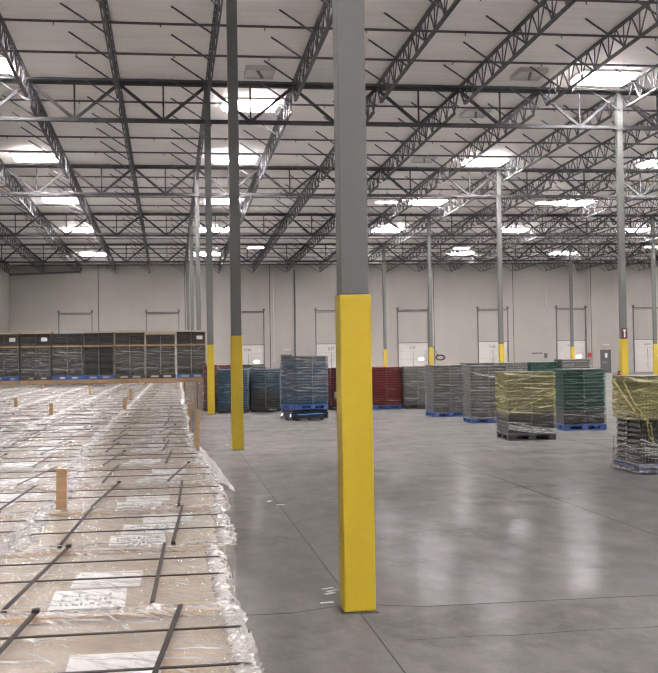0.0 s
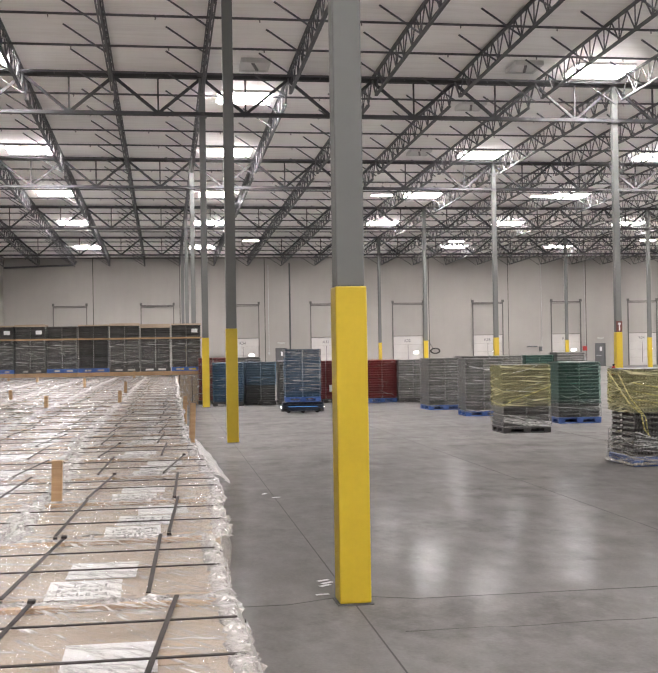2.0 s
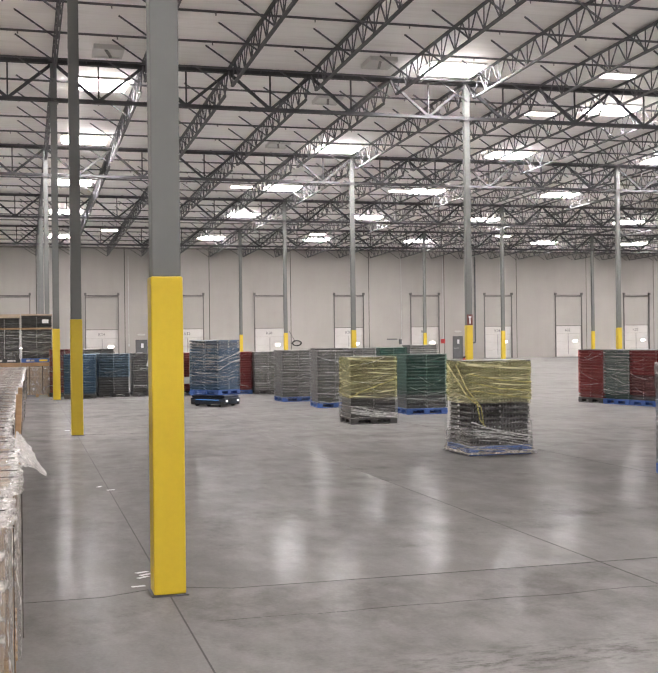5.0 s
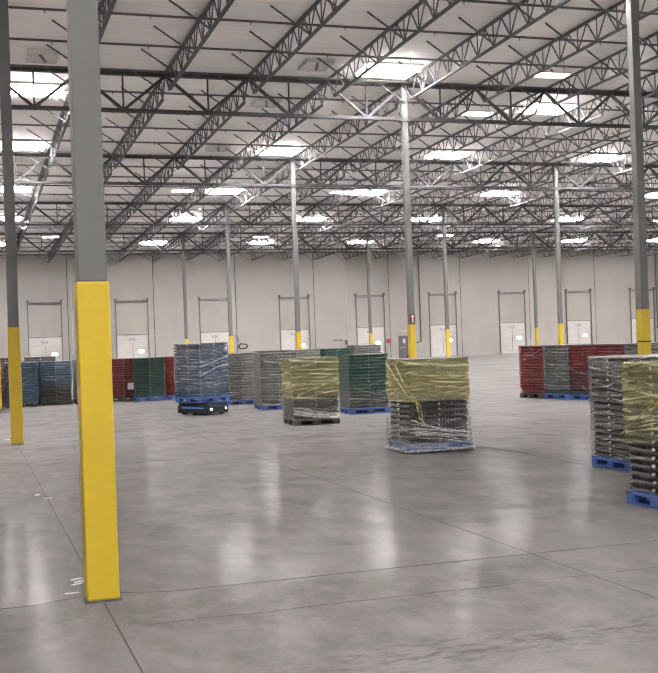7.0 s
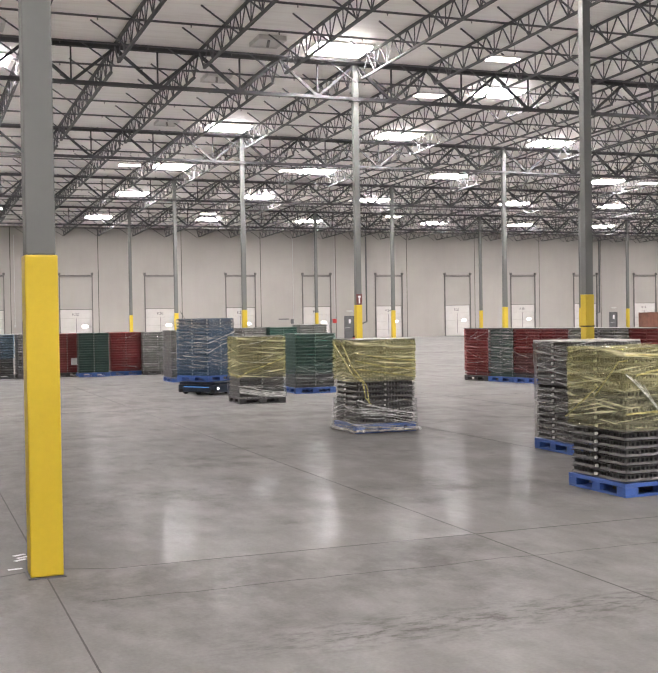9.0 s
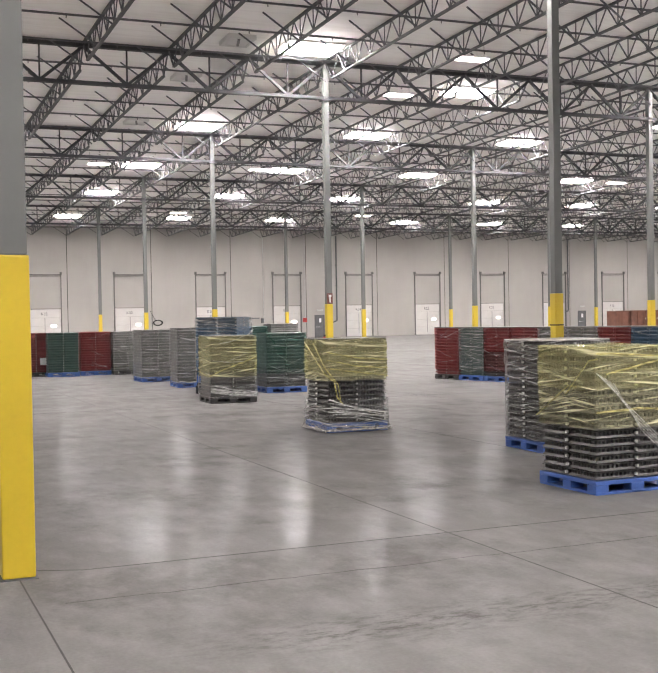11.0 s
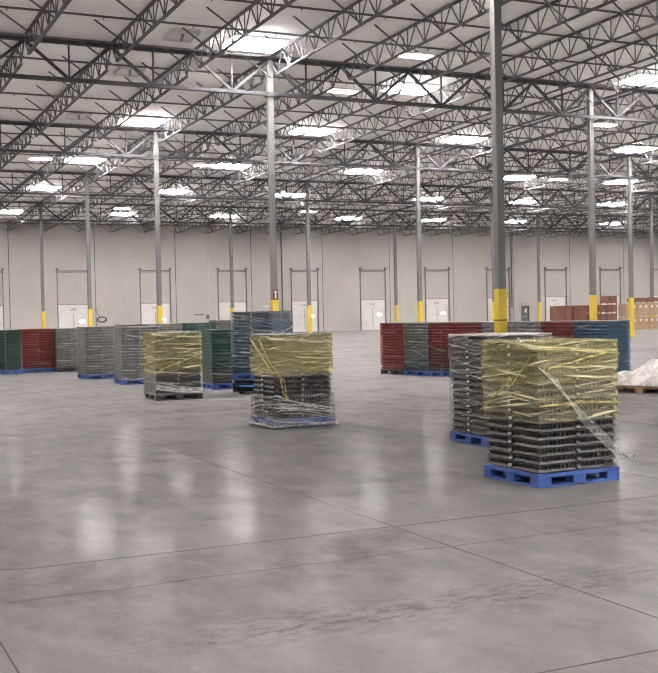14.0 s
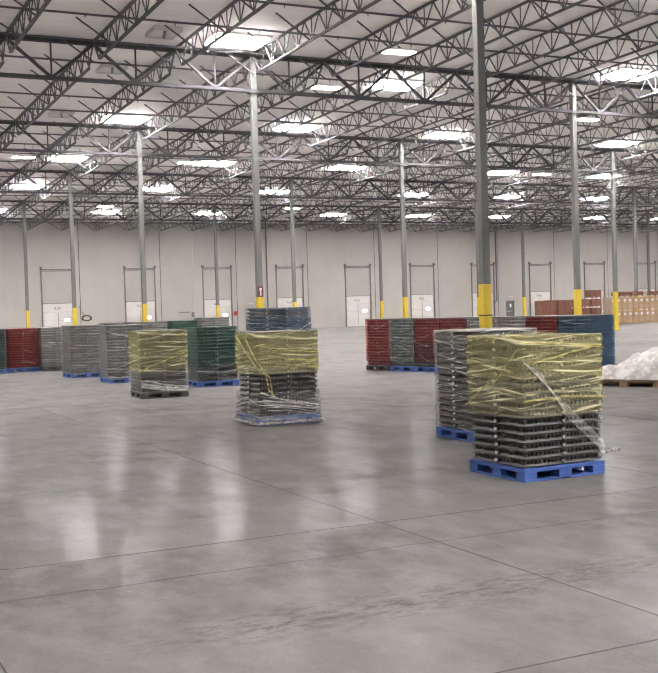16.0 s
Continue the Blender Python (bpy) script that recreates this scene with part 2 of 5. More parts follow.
MAT = {
    "floor": floor_material(), "deck": deck_material(), "wall": wall_material(),
    "steel": paint("grey_primed_steel", (0.1, 0.1, 0.108), 0.65, 0.15, 1.5),
    # the roof steel again, darkened to put shade on the girders
    "shaded_girder": paint("shaded_girder_steel", (0.045, 0.045, 0.05), 0.7, 0.15, 1.5),
    "track_steel": paint("grey_track_steel", (0.13, 0.125, 0.12), 0.5, 0.15, 2),
    "bright_steel": paint("galvanised_steel", (0.55, 0.56, 0.58), 0.35, 0.12, 4, 0.6),
    "column": paint("grey_column_paint", (0.14, 0.148, 0.143), 0.6, 0.06, 0.7),
    "yellow": paint("safety_yellow_sleeve", (0.62, 0.455, 0.03), 0.38, 0.05, 1.2),
    "black": paint("black_plastic", (0.072, 0.072, 0.07), 0.42, 0.2, 8, spread=0.35),
    "grey_tray": paint("charcoal_plastic", (0.165, 0.165, 0.157), 0.4, 0.2, 8, spread=0.35),
    "red": paint("red_plastic", (0.2, 0.042, 0.044), 0.4, 0.15, 8, spread=0.3),
    "green": paint("dark_green_plastic", (0.045, 0.085, 0.074), 0.4, 0.15, 8, spread=0.3),
    "navy": paint("slate_blue_plastic", (0.04, 0.075, 0.12), 0.35, 0.15, 8, spread=0.3),
    "pallet_blue": paint("blue_pallet_plastic", (0.055, 0.13, 0.41), 0.45, 0.14, 5),
    "white": paint("white_plastic", (0.5, 0.5, 0.48), 0.45, 0.1, 6),
    "paper": paint("white_paper", (0.72, 0.73, 0.74), 0.6, 0.06, 6),
    "ink": paint("grey_ink", (0.13, 0.13, 0.14), 0.6, 0.1, 20),
    "strap": paint("dark_strapping", (0.026, 0.02, 0.018), 0.75, 0.15, 9),
    "rope": paint("tan_strap", (0.4, 0.28, 0.17), 0.5, 0.15, 9),
    "card": card_material(), "wood": wood_material("raw_pine", 0.8), "dark_wood": paint("red_brown_crate_boards", (0.2, 0.085, 0.055), 0.6, 0.2, 2.5, spread=0.3),
    "door_white": paint("white_door_panel", (0.6, 0.59, 0.57), 0.4, 0.05, 1.0),
    "dark_metal": paint("dark_door_metal", (0.11, 0.115, 0.12), 0.45, 0.12, 2),
    "robot": paint("dark_blue_black_shell", (0.022, 0.032, 0.05), 0.3, 0.15, 4),
    "robot_strip": glow("blue_status_light", (0.1, 0.35, 0.8), 1.2),
    "headlight": glow("white_headlight", (1.0, 0.97, 0.92), 14.0),
    "skylight": glow("daylit_skylight_dome", (1.0, 0.965, 0.92), SKY_GLOW),
    "lamp": glow("lit_lamp_lens", (1.0, 0.93, 0.86), LAMP_GLOW),
    "door_daylight": glow("daylit_door_window", (1.0, 0.96, 0.9), 6.0),
    "joint": paint("dark_joint_filler", (0.045, 0.043, 0.039), 0.7, 0.2, 3),
    "rubber": paint("black_rubber", (0.02, 0.02, 0.02), 0.8, 0.1, 5),
    "sign_red": paint("faded_sign_red", (0.14, 0.04, 0.035), 0.6, 0.2, 6),
    "red_paint": paint("fire_red_paint", (0.45, 0.03, 0.025), 0.4, 0.1, 4),
    "clear_film": film_material("clear_stretch_film", (0.98, 0.98, 0.98), (0.86, 0.86, 0.85), 0.0, 0.7, edge=0.61, gloss=0.3),
    "top_film": film_material("clear_shrink_film", (0.98, 0.975, 0.97), (0.93, 0.91, 0.895), 0.07, 0.95, (3, 14, 7), (46, 5, 6), (0, 0, -0.6), 0.12, 0.6, 1.0, 0.35, 6.0),
    "crinkle_film": film_material("crumpled_shrink_film", (0.98, 0.975, 0.97), (0.93, 0.91, 0.895), 0.2, 0.95, (14, 14, 14), (30, 30, 30), (0.4, 0.3, 0.2), 0.1, 0.58, 1.0, 0.4, 5.0),
    "yellow_film": film_material("yellow_stretch_film", (0.95, 0.94, 0.74), (0.9, 0.87, 0.58), 0.1, 0.8, (1.0, 1.0, 24), (1.3, 1.3, 40), edge=0.6),
    "yellow_rope": film_material("twisted_yellow_film", (0.95, 0.93, 0.7), (0.8, 0.74, 0.34), 0.3, 0.85, (6, 6, 40), (9, 9, 60)),
    # for ropes of film, and for the thin strands that imitate glints
    "rope_and_glint": film_material("twisted_film_and_glints", (0.95, 0.95, 0.95), (0.9, 0.9, 0.89), 0.3, 0.9, (6, 6, 40), (9, 9, 60)),
    "green_film": film_material("green_stretch_film", (0.78, 0.94, 0.89), (0.18, 0.45, 0.38), 0.02, 0.7, edge=0.63),
    "blue_film": film_material("blue_stretch_film", (0.65, 0.8, 0.95), (0.35, 0.5, 0.66), 0.03, 0.75, edge=0.62),
    "red_film": film_material("red_stretch_film", (0.92, 0.6, 0.6), (0.62, 0.3, 0.3), 0.03, 0.6, edge=0.63),
    "bag": film_material("milky_plastic_sheet", (0.9, 0.89, 0.87), (0.8, 0.78, 0.75), 0.6, 1.0, (3, 3, 3), (5, 8, 5), edge=0.52, gloss=0.5),
}


# ---- mesh helpers ----
class Solid:
    """Gathers vertices and faces of one mesh."""

    def __init__(self):
        self.v, self.f = [], []

    def box(self, x0, y0, z0, x1, y1, z1):
        k = len(self.v)
        self.v += [(x0, y0, z0), (x1, y0, z0), (x1, y1, z0), (x0, y1, z0), (x0, y0, z1), (x1, y0, z1), (x1, y1, z1), (x0, y1, z1)]
        self.f += [tuple(k + i for i in q) for q in ((0, 3, 2, 1), (4, 5, 6, 7), (0, 1, 5, 4), (1, 2, 6, 5), (2, 3, 7, 6), (3, 0, 4, 7))]
        return self

    def bar(self, p, q, w, h=None):
        """A square bar from p to q."""
        h = h or w
        p, q = Vector(p), Vector(q)
        d = (q - p).normalized()
        up = Vector((0, 0, 1)) if abs(d.z) < 0.95 else Vector((0, 1, 0))
        s = d.cross(up).normalized() * (w / 2)
        u = s.cross(d).normalized() * (h / 2)
        k = len(self.v)
        self.v += [tuple(o + a * s + b * u) for o in (p, q) for a, b in ((-1, -1), (1, -1), (1, 1), (-1, 1))]
        self.f += [tuple(k + i for i in f) for f in ((0, 1, 2, 3), (7, 6, 5, 4), (0, 4, 5, 1), (1, 5, 6, 2), (2, 6, 7, 3), (3, 7, 4, 0))]
        return self

    def tube(self, p, q, r, n=10, r2=None):
        r2 = r if r2 is None else r2
        p, q = Vector(p), Vector(q)
        d = (q - p).normalized()
        up = Vector((0, 0, 1)) if abs(d.z) < 0.95 else Vector((0, 1, 0))
        s = d.cross(up).normalized()
        u = s.cross(d)
        k = len(self.v)
        for o, rr in ((p, r), (q, r2)):
            self.v += [tuple(o + rr * (math.cos(2 * math.pi * i / n) * s + math.sin(2 * math.pi * i / n) * u)) for i in range(n)]
        self.f += [(k + i, k + (i + 1) % n, k + n + (i + 1) % n, k + n + i) for i in range(n)]
        self.f += [tuple(k + i for i in reversed(range(n))), tuple(k + n + i for i in range(n))]
        return self

    def strip(self, pts, w, thick=0.004):
        """A thin ribbon through the points, standing upright on edge."""
        for a, b in zip(pts, pts[1:]):
            self.bar(a, b, thick, w)
        return self

    def mesh(self, name, mat, smooth=False, bevel=0.0):
        me = bpy.data.meshes.new(name)
        me.from_pydata(self.v, [], self.f)
        if bevel:
            bm = bmesh.new()
            bm.from_mesh(me)
            bmesh.ops.bevel(bm, geom=bm.edges[:], offset=bevel, segments=2, affect="EDGES", profile=0.6)
            bm.to_mesh(me)
            bm.free()
        me.materials.append(mat)
        if smooth:
            me.shade_smooth()
        me.update()
        return me


def part(name, solid, material, parent, label="", smooth=False, bevel=0.0, at=None):
    """One mesh object under a thing or a part; solid is a Solid or a ready mesh."""
    me = solid if isinstance(solid, bpy.types.Mesh) else solid.mesh(name, MAT[material], smooth, bevel)
    ob = new(name, me)
    ob.parent = parent
    if at is not None:
        ob.matrix_basis = at
    return tagged(ob, label)


def thing(name, label, category, group="", kind="", m=None):
    ob = new(name)
    if m is not None:
        ob.matrix_basis = m
    return tagged(ob, label, category, group, kind)


def solid_thing(name, solid, material, label, category, group="", kind="", bevel=0.0, m=None, smooth=False):
    ob = new(name, solid.mesh(name, MAT[material], smooth, bevel))
    if m is not None:
        ob.matrix_basis = m
    return tagged(ob, label, category, group, kind)


# ---- the building ----
BAY, JOIST = 15.24, 3.048
WALL_Y, WALL_X0, WALL_X1, BACK_Y = 91.3, -15.35, 7 * BAY, -1.5 * BAY


def roof_z(y):
    """Height of the underside of the roof deck: it falls to the dock wall."""
    return 11.74 - 0.0208 * (y - 30.48)


def build_shell():
    solid_thing("floor", Solid().box(WALL_X0 - 0.4, BACK_Y - 0.4, -0.3, WALL_X1 + 0.4, WALL_Y + 0.4, 0), "floor", "polished grey concrete warehouse floor with worn stains", "floor", kind="structure")
    s = Solid()
    y0, y1 = BACK_Y - 0.4, WALL_Y + 0.4
    s.v = [(x, y, roof_z(y) + dz) for dz in (0, 0.25) for x, y in ((WALL_X0 - 0.4, y0), (WALL_X1 + 0.4, y0), (WALL_X1 + 0.4, y1), (WALL_X0 - 0.4, y1))]
    s.f = [(0, 3, 2, 1), (4, 5, 6, 7), (0, 1, 5, 4), (1, 2, 6, 5), (2, 3, 7, 6), (3, 0, 4, 7)]
    solid_thing("ceiling", s, "deck", "white roof deck with faint rippled insulation facing", "ceiling", kind="structure")
    for name, b in (("wall_south", (WALL_X0, BACK_Y - 0.3, 0, WALL_X1, BACK_Y, 12.9)), ("wall_west", (WALL_X0 - 0.3, BACK_Y - 0.3, 0, WALL_X0, WALL_Y + 0.3, 12.9)), ("wall_east", (WALL_X1, BACK_Y - 0.3, 0, WALL_X1 + 0.3, WALL_Y + 0.3, 12.9))):
        solid_thing(name, Solid().box(*b), "wall", "off-white painted concrete warehouse wall", "wall", kind="structure")


DOOR_X = [20.85 - 7.62 * 5 + 7.62 * k for k in range(18)]
MAN_DOORS = [9.05, 39.45, 70.1]


def build_dock_wall():
    """Tilt-up panels between joints, with the dock doors and exit doors set into them."""
    wall = thing("wall_north", "off-white concrete tilt-up dock wall in tall panels", "wall", kind="structure")
    joints = [WALL_X0] + [7.62 * k for k in range(-1, 14)] + [WALL_X1]
    joints = sorted(set(round(j, 2) for j in joints if WALL_X0 <= j <= WALL_X1))
    for a, b in zip(joints, joints[1:]):
        s = Solid()
        holes = sorted([(x - 1.4, x + 1.4, 3.1) for x in DOOR_X if a < x < b] + [(x - 0.47, x + 0.47, 2.13) for x in MAN_DOORS if a < x < b])
        x = a + 0.03
        for h0, h1, hz in holes:
            h0, h1 = max(h0, a + 0.03), min(h1, b - 0.03)
            s.box(x, WALL_Y, 0, h0, WALL_Y + 0.25, 12)
            s.box(h0, WALL_Y, hz, h1, WALL_Y + 0.25, 12)
            x = h1
        s.box(x, WALL_Y, 0, b - 0.03, WALL_Y + 0.25, 12)
        part("panel", s, "wall", wall)
        part("joint", Solid().box(b - 0.03, WALL_Y + 0.012, 0, b + 0.03, WALL_Y + 0.2, 12), "joint", wall)
    solid_thing("backing_wall", Solid().box(WALL_X0, WALL_Y + 0.3, 0, WALL_X1, WALL_Y + 0.4, 12), "wall", "plain outer face closing the dock wall", "wall", kind="structure")


def build_dock_door():
    """A vertical-lift dock door with its high tracks, bar and a window glowing as daylight."""
    d = thing("dock_door", "closed white sectional dock door with tall grey lift tracks", "dock door", "dock doors")
    for k in range(4):
        part("door_panel", Solid().box(-1.4, 0.1, 0.02 + 0.77 * k, 1.4, 0.15, 0.77 * (k + 1)), "door_white", d, bevel=0.008)
    part("centre_seam", Solid().box(-0.02, 0.085, 0.3, 0.02, 0.099, 2.3), "dark_metal", d, "thin dark lock bar")
    for sx in (-1, 1):
        part("track", Solid().box(sx * 1.44 - 0.035, -0.12, 0, sx * 1.44 + 0.035, -0.005, 6.3).box(sx * 1.44 - 0.09, -0.2, 6.14, sx * 1.44 + 0.09, -0.005, 6.38), "track_steel", d)
    part("header_bar", Solid().box(-1.4, -0.1, 6.1, 1.4, -0.02, 6.18), "track_steel", d)
    part("spring_tube", Solid().tube((-1.4, -0.14, 6.02), (1.4, -0.14, 6.03), 0.035), "track_steel", d)
    part("head_trim", Solid().box(-1.4, -0.02, 3.08, 1.4, 0.09, 3.13), "track_steel", d)
    part("window", Solid().tube((0.62, 0.07, 1.58), (0.62, 0.099, 1.58), 0.12, 16).box(0.62, 0.07, 1.46, 0.9, 0.098, 1.7).tube((0.9, 0.07, 1.58), (0.9, 0.099, 1.58), 0.12, 16), "door_daylight", d, "small bright daylit window")
    return d


def build_exit_door():
    d = thing("exit_door", "closed grey steel exit door in the dock wall", "door", "exit doors")
    part("leaf", Solid().box(-0.44, 0.06, 0.01, 0.44, 0.11, 2.1), "dark_metal", d, bevel=0.006)
    part("frame", Solid().box(-0.52, -0.03, 0, -0.44, 0.12, 2.18).box(0.44, -0.03, 0, 0.52, 0.12, 2.18).box(-0.44, -0.03, 2.1, 0.44, 0.12, 2.18), "steel", d)
    part("handle", Solid().tube((-0.36, 0.0, 1.02), (0.1, 0.0, 1.02), 0.02).tube((-0.36, 0.0, 1.02), (-0.36, 0.07, 1.02), 0.015).tube((0.1, 0.0, 1.02), (0.1, 0.07, 1.02), 0.015), "bright_steel", d)
    part("vision_glass", Solid().box(-0.02, 0.05, 1.45, 0.2, 0.059, 1.85), "paper", d, "small pale window")
    return d


def build_column(i, j, m):
    """A square steel column with a bolted base and a yellow plastic sleeve."""
    c = thing("column", "square grey steel column with a yellow guard sleeve", "column", "roof columns", m=m)
    top = roof_z(j * BAY) - 0.1
    part("shaft", Solid().box(-0.11, -0.11, 2.44, 0.11, 0.11, top), "column", c, bevel=0.012)
    part("sleeve", Solid().box(-0.123, -0.123, 0.012, 0.123, 0.123, 2.44), "yellow", c, "yellow painted guard sleeve", bevel=0.014)
    part("base_plate", Solid().box(-0.14, -0.14, 0.0, 0.14, 0.14, 0.01), "steel", c)
    part("cap_plate", Solid().box(-0.2, -0.2, top - 1.45, 0.16, 0.16, top - 1.41).box(-0.17, -0.17, top - 0.03, 0.17, 0.17, top + 0.015), "steel", c)
    return c


def build_girder():
    """A deep joist girder spanning one bay along x, top chord at z = 0."""
    g = thing("roof_girder", "deep grey steel truss girder between columns", "girder", "roof girders")
    for name, z in (("top_chord", -0.07), ("bottom_chord", -1.38)):
        ring = [(-0.11, -0.06), (-0.03, -0.06), (-0.03, -0.012), (0.03, -0.012), (0.03, -0.06), (0.11, -0.06), (0.11, 0.06), (0.03, 0.06), (0.03, 0.012), (-0.03, 0.012), (-0.03, 0.06), (-0.11, 0.06)]
        c = Solid()
        c.v = [(x, y, z + dz) for x in (0, BAY) for y, dz in ring]
        c.f = [(k, 12 + k, 12 + (k + 1) % 12, (k + 1) % 12) for k in range(12)]
        part(name, c, "shaded_girder", g)
    d = Solid().bar((0, 0, -0.1), (JOIST / 2, 0, -1.36), 0.1).mesh("diagonal", MAT["shaded_girder"])
    e = Solid().bar((JOIST / 2, 0, -1.36), (JOIST, 0, -0.1), 0.1).mesh("diagonal", MAT["shaded_girder"])
    p = Solid().bar((JOIST / 2, 0, -1.36), (JOIST / 2, 0, -0.1), 0.055).mesh("post", MAT["shaded_girder"])
    for k in range(5):
        for name, me in (("diagonal", d), ("diagonal", e), ("post", p)):
            part(name, me, "shaded_girder", g, at=pose(k * JOIST, 0, 0))
    return g


def joist_mesh(depth=0.82):
    """An open-web joist spanning one bay along y: chords of angles and a bent-bar web."""
    s = Solid()
    dz = -0.0208 * BAY
    n = 12
    for z, ends in ((-0.05, (0, BAY)), (-depth, (0.75, BAY - 0.75))):
        for dx in (-0.035, 0.035):
            s.bar((dx, ends[0], z + dz * ends[0] / BAY), (dx, ends[1], z + dz * ends[1] / BAY), 0.045, 0.055)
    step = (BAY - 1.5) / n
    for k in range(n):
        y = 0.75 + k * step
        a, b = dz * y / BAY, dz * (y + step) / BAY
        s.bar((0, y, -depth + a), (0, y + step / 2, -0.06 + (a + b) / 2), 0.034)
        s.bar((0, y + step / 2, -0.06 + (a + b) / 2), (0, y + step, -depth + b), 0.034)
        s.bar((0, y, -depth + a), (0, y, -0.06 + a), 0.03)
    s.bar((0, 0.02, -0.06), (0, 0.75, -depth), 0.05)
    s.bar((0, BAY - 0.02, -0.06 + dz), (0, BAY - 0.75, -depth + dz), 0.05)
    # kickers from the bottom chord up to the deck on one side
    for k in range(6):
        y = 2.4 + 2.54 * k
        a = dz * y / BAY
        s.bar((0, y, -depth + a), (-1.25, y, 0.0 + a), 0.045)
    return s


def build_roof():
    gird = build_girder()
    placed = False
    jm = joist_mesh().mesh("joist", MAT["steel"])
    for j in range(-1, 6):
        for i in range(-1, 7):
            m = pose(i * BAY, j * BAY, roof_z(j * BAY) - 0.06)
            if j < 1 and i > 1:
                continue
            if placed:
                copy_thing(gird, m)
            else:
                gird.matrix_basis, placed = m, True
    for j in range(-1, 6):
        for k in range(-5, 35):
            if j == -1 and k > 15:
                continue
            o = tagged(new("roof_joist", jm), "open-web grey steel roof joist with diagonal kickers", "joist", "roof joists", "structure")
            o.matrix_basis = pose(k * JOIST, j * BAY, roof_z(j * BAY) - 0.01)
    pipe = Solid().tube((WALL_X0, 0, 0), (WALL_X1, 0, 0), 0.038, 6)
    x = WALL_X0 + 1.2
    while x < WALL_X1:
        pipe.tube((x, 0, 0), (x, 0, -0.11), 0.018, 6)
        x += 3.048
    pm = pipe.mesh("sprinkler_line", MAT["steel"])
    for k in range(0, 30):
        y = 2.55 + 3.048 * k
        o = tagged(new("sprinkler_line", pm), "thin dark sprinkler pipe with small hanging heads", "pipe", "sprinkler lines", "structure")
        o.matrix_basis = pose(0.4 * (k % 3), y, roof_z(y) - 0.14)


SKY_X = [-2.5, 0.5, 4.5, 7.5, 10.5, 14.5, 17.5, 20.5, 24.5, 27.5, 30.5]


def build_skylight():
    s = thing("skylight", "glowing white rectangular roof skylight on a short curb", "skylight", "skylights")
    # the drop is added, so that glowing sides brighten the ceiling
    part("diffuser", Solid().box(-0.78, -0.7, -0.155, 1.2, 0.66, -0.04), "skylight", s, "milky daylit diffuser, dropped below the deck to light the ceiling", bevel=0.03)
    part("curb", Solid().box(-0.88, -0.8, -0.06, -0.8, 0.76, 0.02).box(1.22, -0.8, -0.06, 1.3, 0.76, 0.02).box(-0.8, -0.8, -0.06, 1.22, -0.72, 0.02).box(-0.8, 0.68, -0.06, 1.22, 0.76, 0.02), "door_white", s)
    return s


def build_lamp():
    """A linear high-bay fitting hung by two wires."""
    s = thing("high_bay_lamp", "lit white high-bay lamp hanging under the roof", "lamp", "high-bay lamps")
    part("housing", Solid().box(-0.6, -0.28, 0.0, 0.6, 0.28, 0.07), "door_white", s, bevel=0.01)
    part("lens", Solid().box(-0.56, -0.25, -0.03, 0.56, 0.25, -0.004), "lamp", s)
    for sx in (-0.5, 0.5):
        part("wire", Solid().tube((sx, 0, 0.07), (sx, 0, 0.62), 0.008, 6), "steel", s)
    return s


def place_roof_lights():
    sky = build_skylight()
    first = True
    for n, k in enumerate(SKY_X):
        # rows at y -20.5, -8.3 and 16.2 are unseen, added as fill light
        for r, y in enumerate((-20.5, -8.3, 16.2, 31.0, 43.7, 55.8, 68.0, 82.5)):
            if r == 3:
                y = 28.7 if n in (0, 2, 4, 6, 8) else 33.4
            m = pose(k * JOIST, y, roof_z(y) - 0.03, -1.19)
            if first:
                sky.matrix_basis, first = m, False
            else:
                copy_thing(sky, m)
    lamp = build_lamp()
    # the last three lamps, at y 12 and 17, are unseen additions
    spots = [(10.7, 52), (20.0, 52), (20.8, 73.5), (29.7, 62.9), (19.1, 26), (19.1, 32), (34.9, 34.9), (36, 73), (45, 52), (50, 66), (5, 73), (-5.5, 66), (10.7, 17), (24, 17), (-6, 12)]
    for n, (x, y) in enumerate(spots):
        m = pose(x, y, roof_z(y) - 0.75)
        if n == 0:
            lamp.matrix_basis = m
        else:
            copy_thing(lamp, m)


def build_roof_hatch(m):
    """A small closed roof hatch: a framed lid that hangs a little below the deck."""
    h = thing("roof_hatch", "closed grey roof hatch with a framed lid under the deck", "roof hatch", "roof hatches", m=m)
    part("lid", Solid().box(-0.42, -0.5, -0.12, 0.42, 0.5, -0.08), "door_white", h, bevel=0.01)
    part("frame", Solid().box(-0.5, -0.58, -0.16, -0.42, 0.58, 0.0).box(0.42, -0.58, -0.16, 0.5, 0.58, 0.0).box(-0.42, -0.58, -0.16, 0.42, -0.5, 0.0).box(-0.42, 0.5, -0.16, 0.42, 0.58, 0.0), "door_white", h)
    part("latch_bar", Solid().bar((-0.1, -0.45, -0.15), (0.12, 0.4, -0.15), 0.09, 0.05), "track_steel", h)


def place_roof_hatches():
    for x, y in ((1.74, 28.9), (11.1, 28.4), (10.75, 34.0), (10.8, 43.2)):
        build_roof_hatch(pose(x, y, roof_z(y) - 0.02, -1.19))


# ---- loads of trays on pallets ----
TIER = 0.0875
MESHES = {}


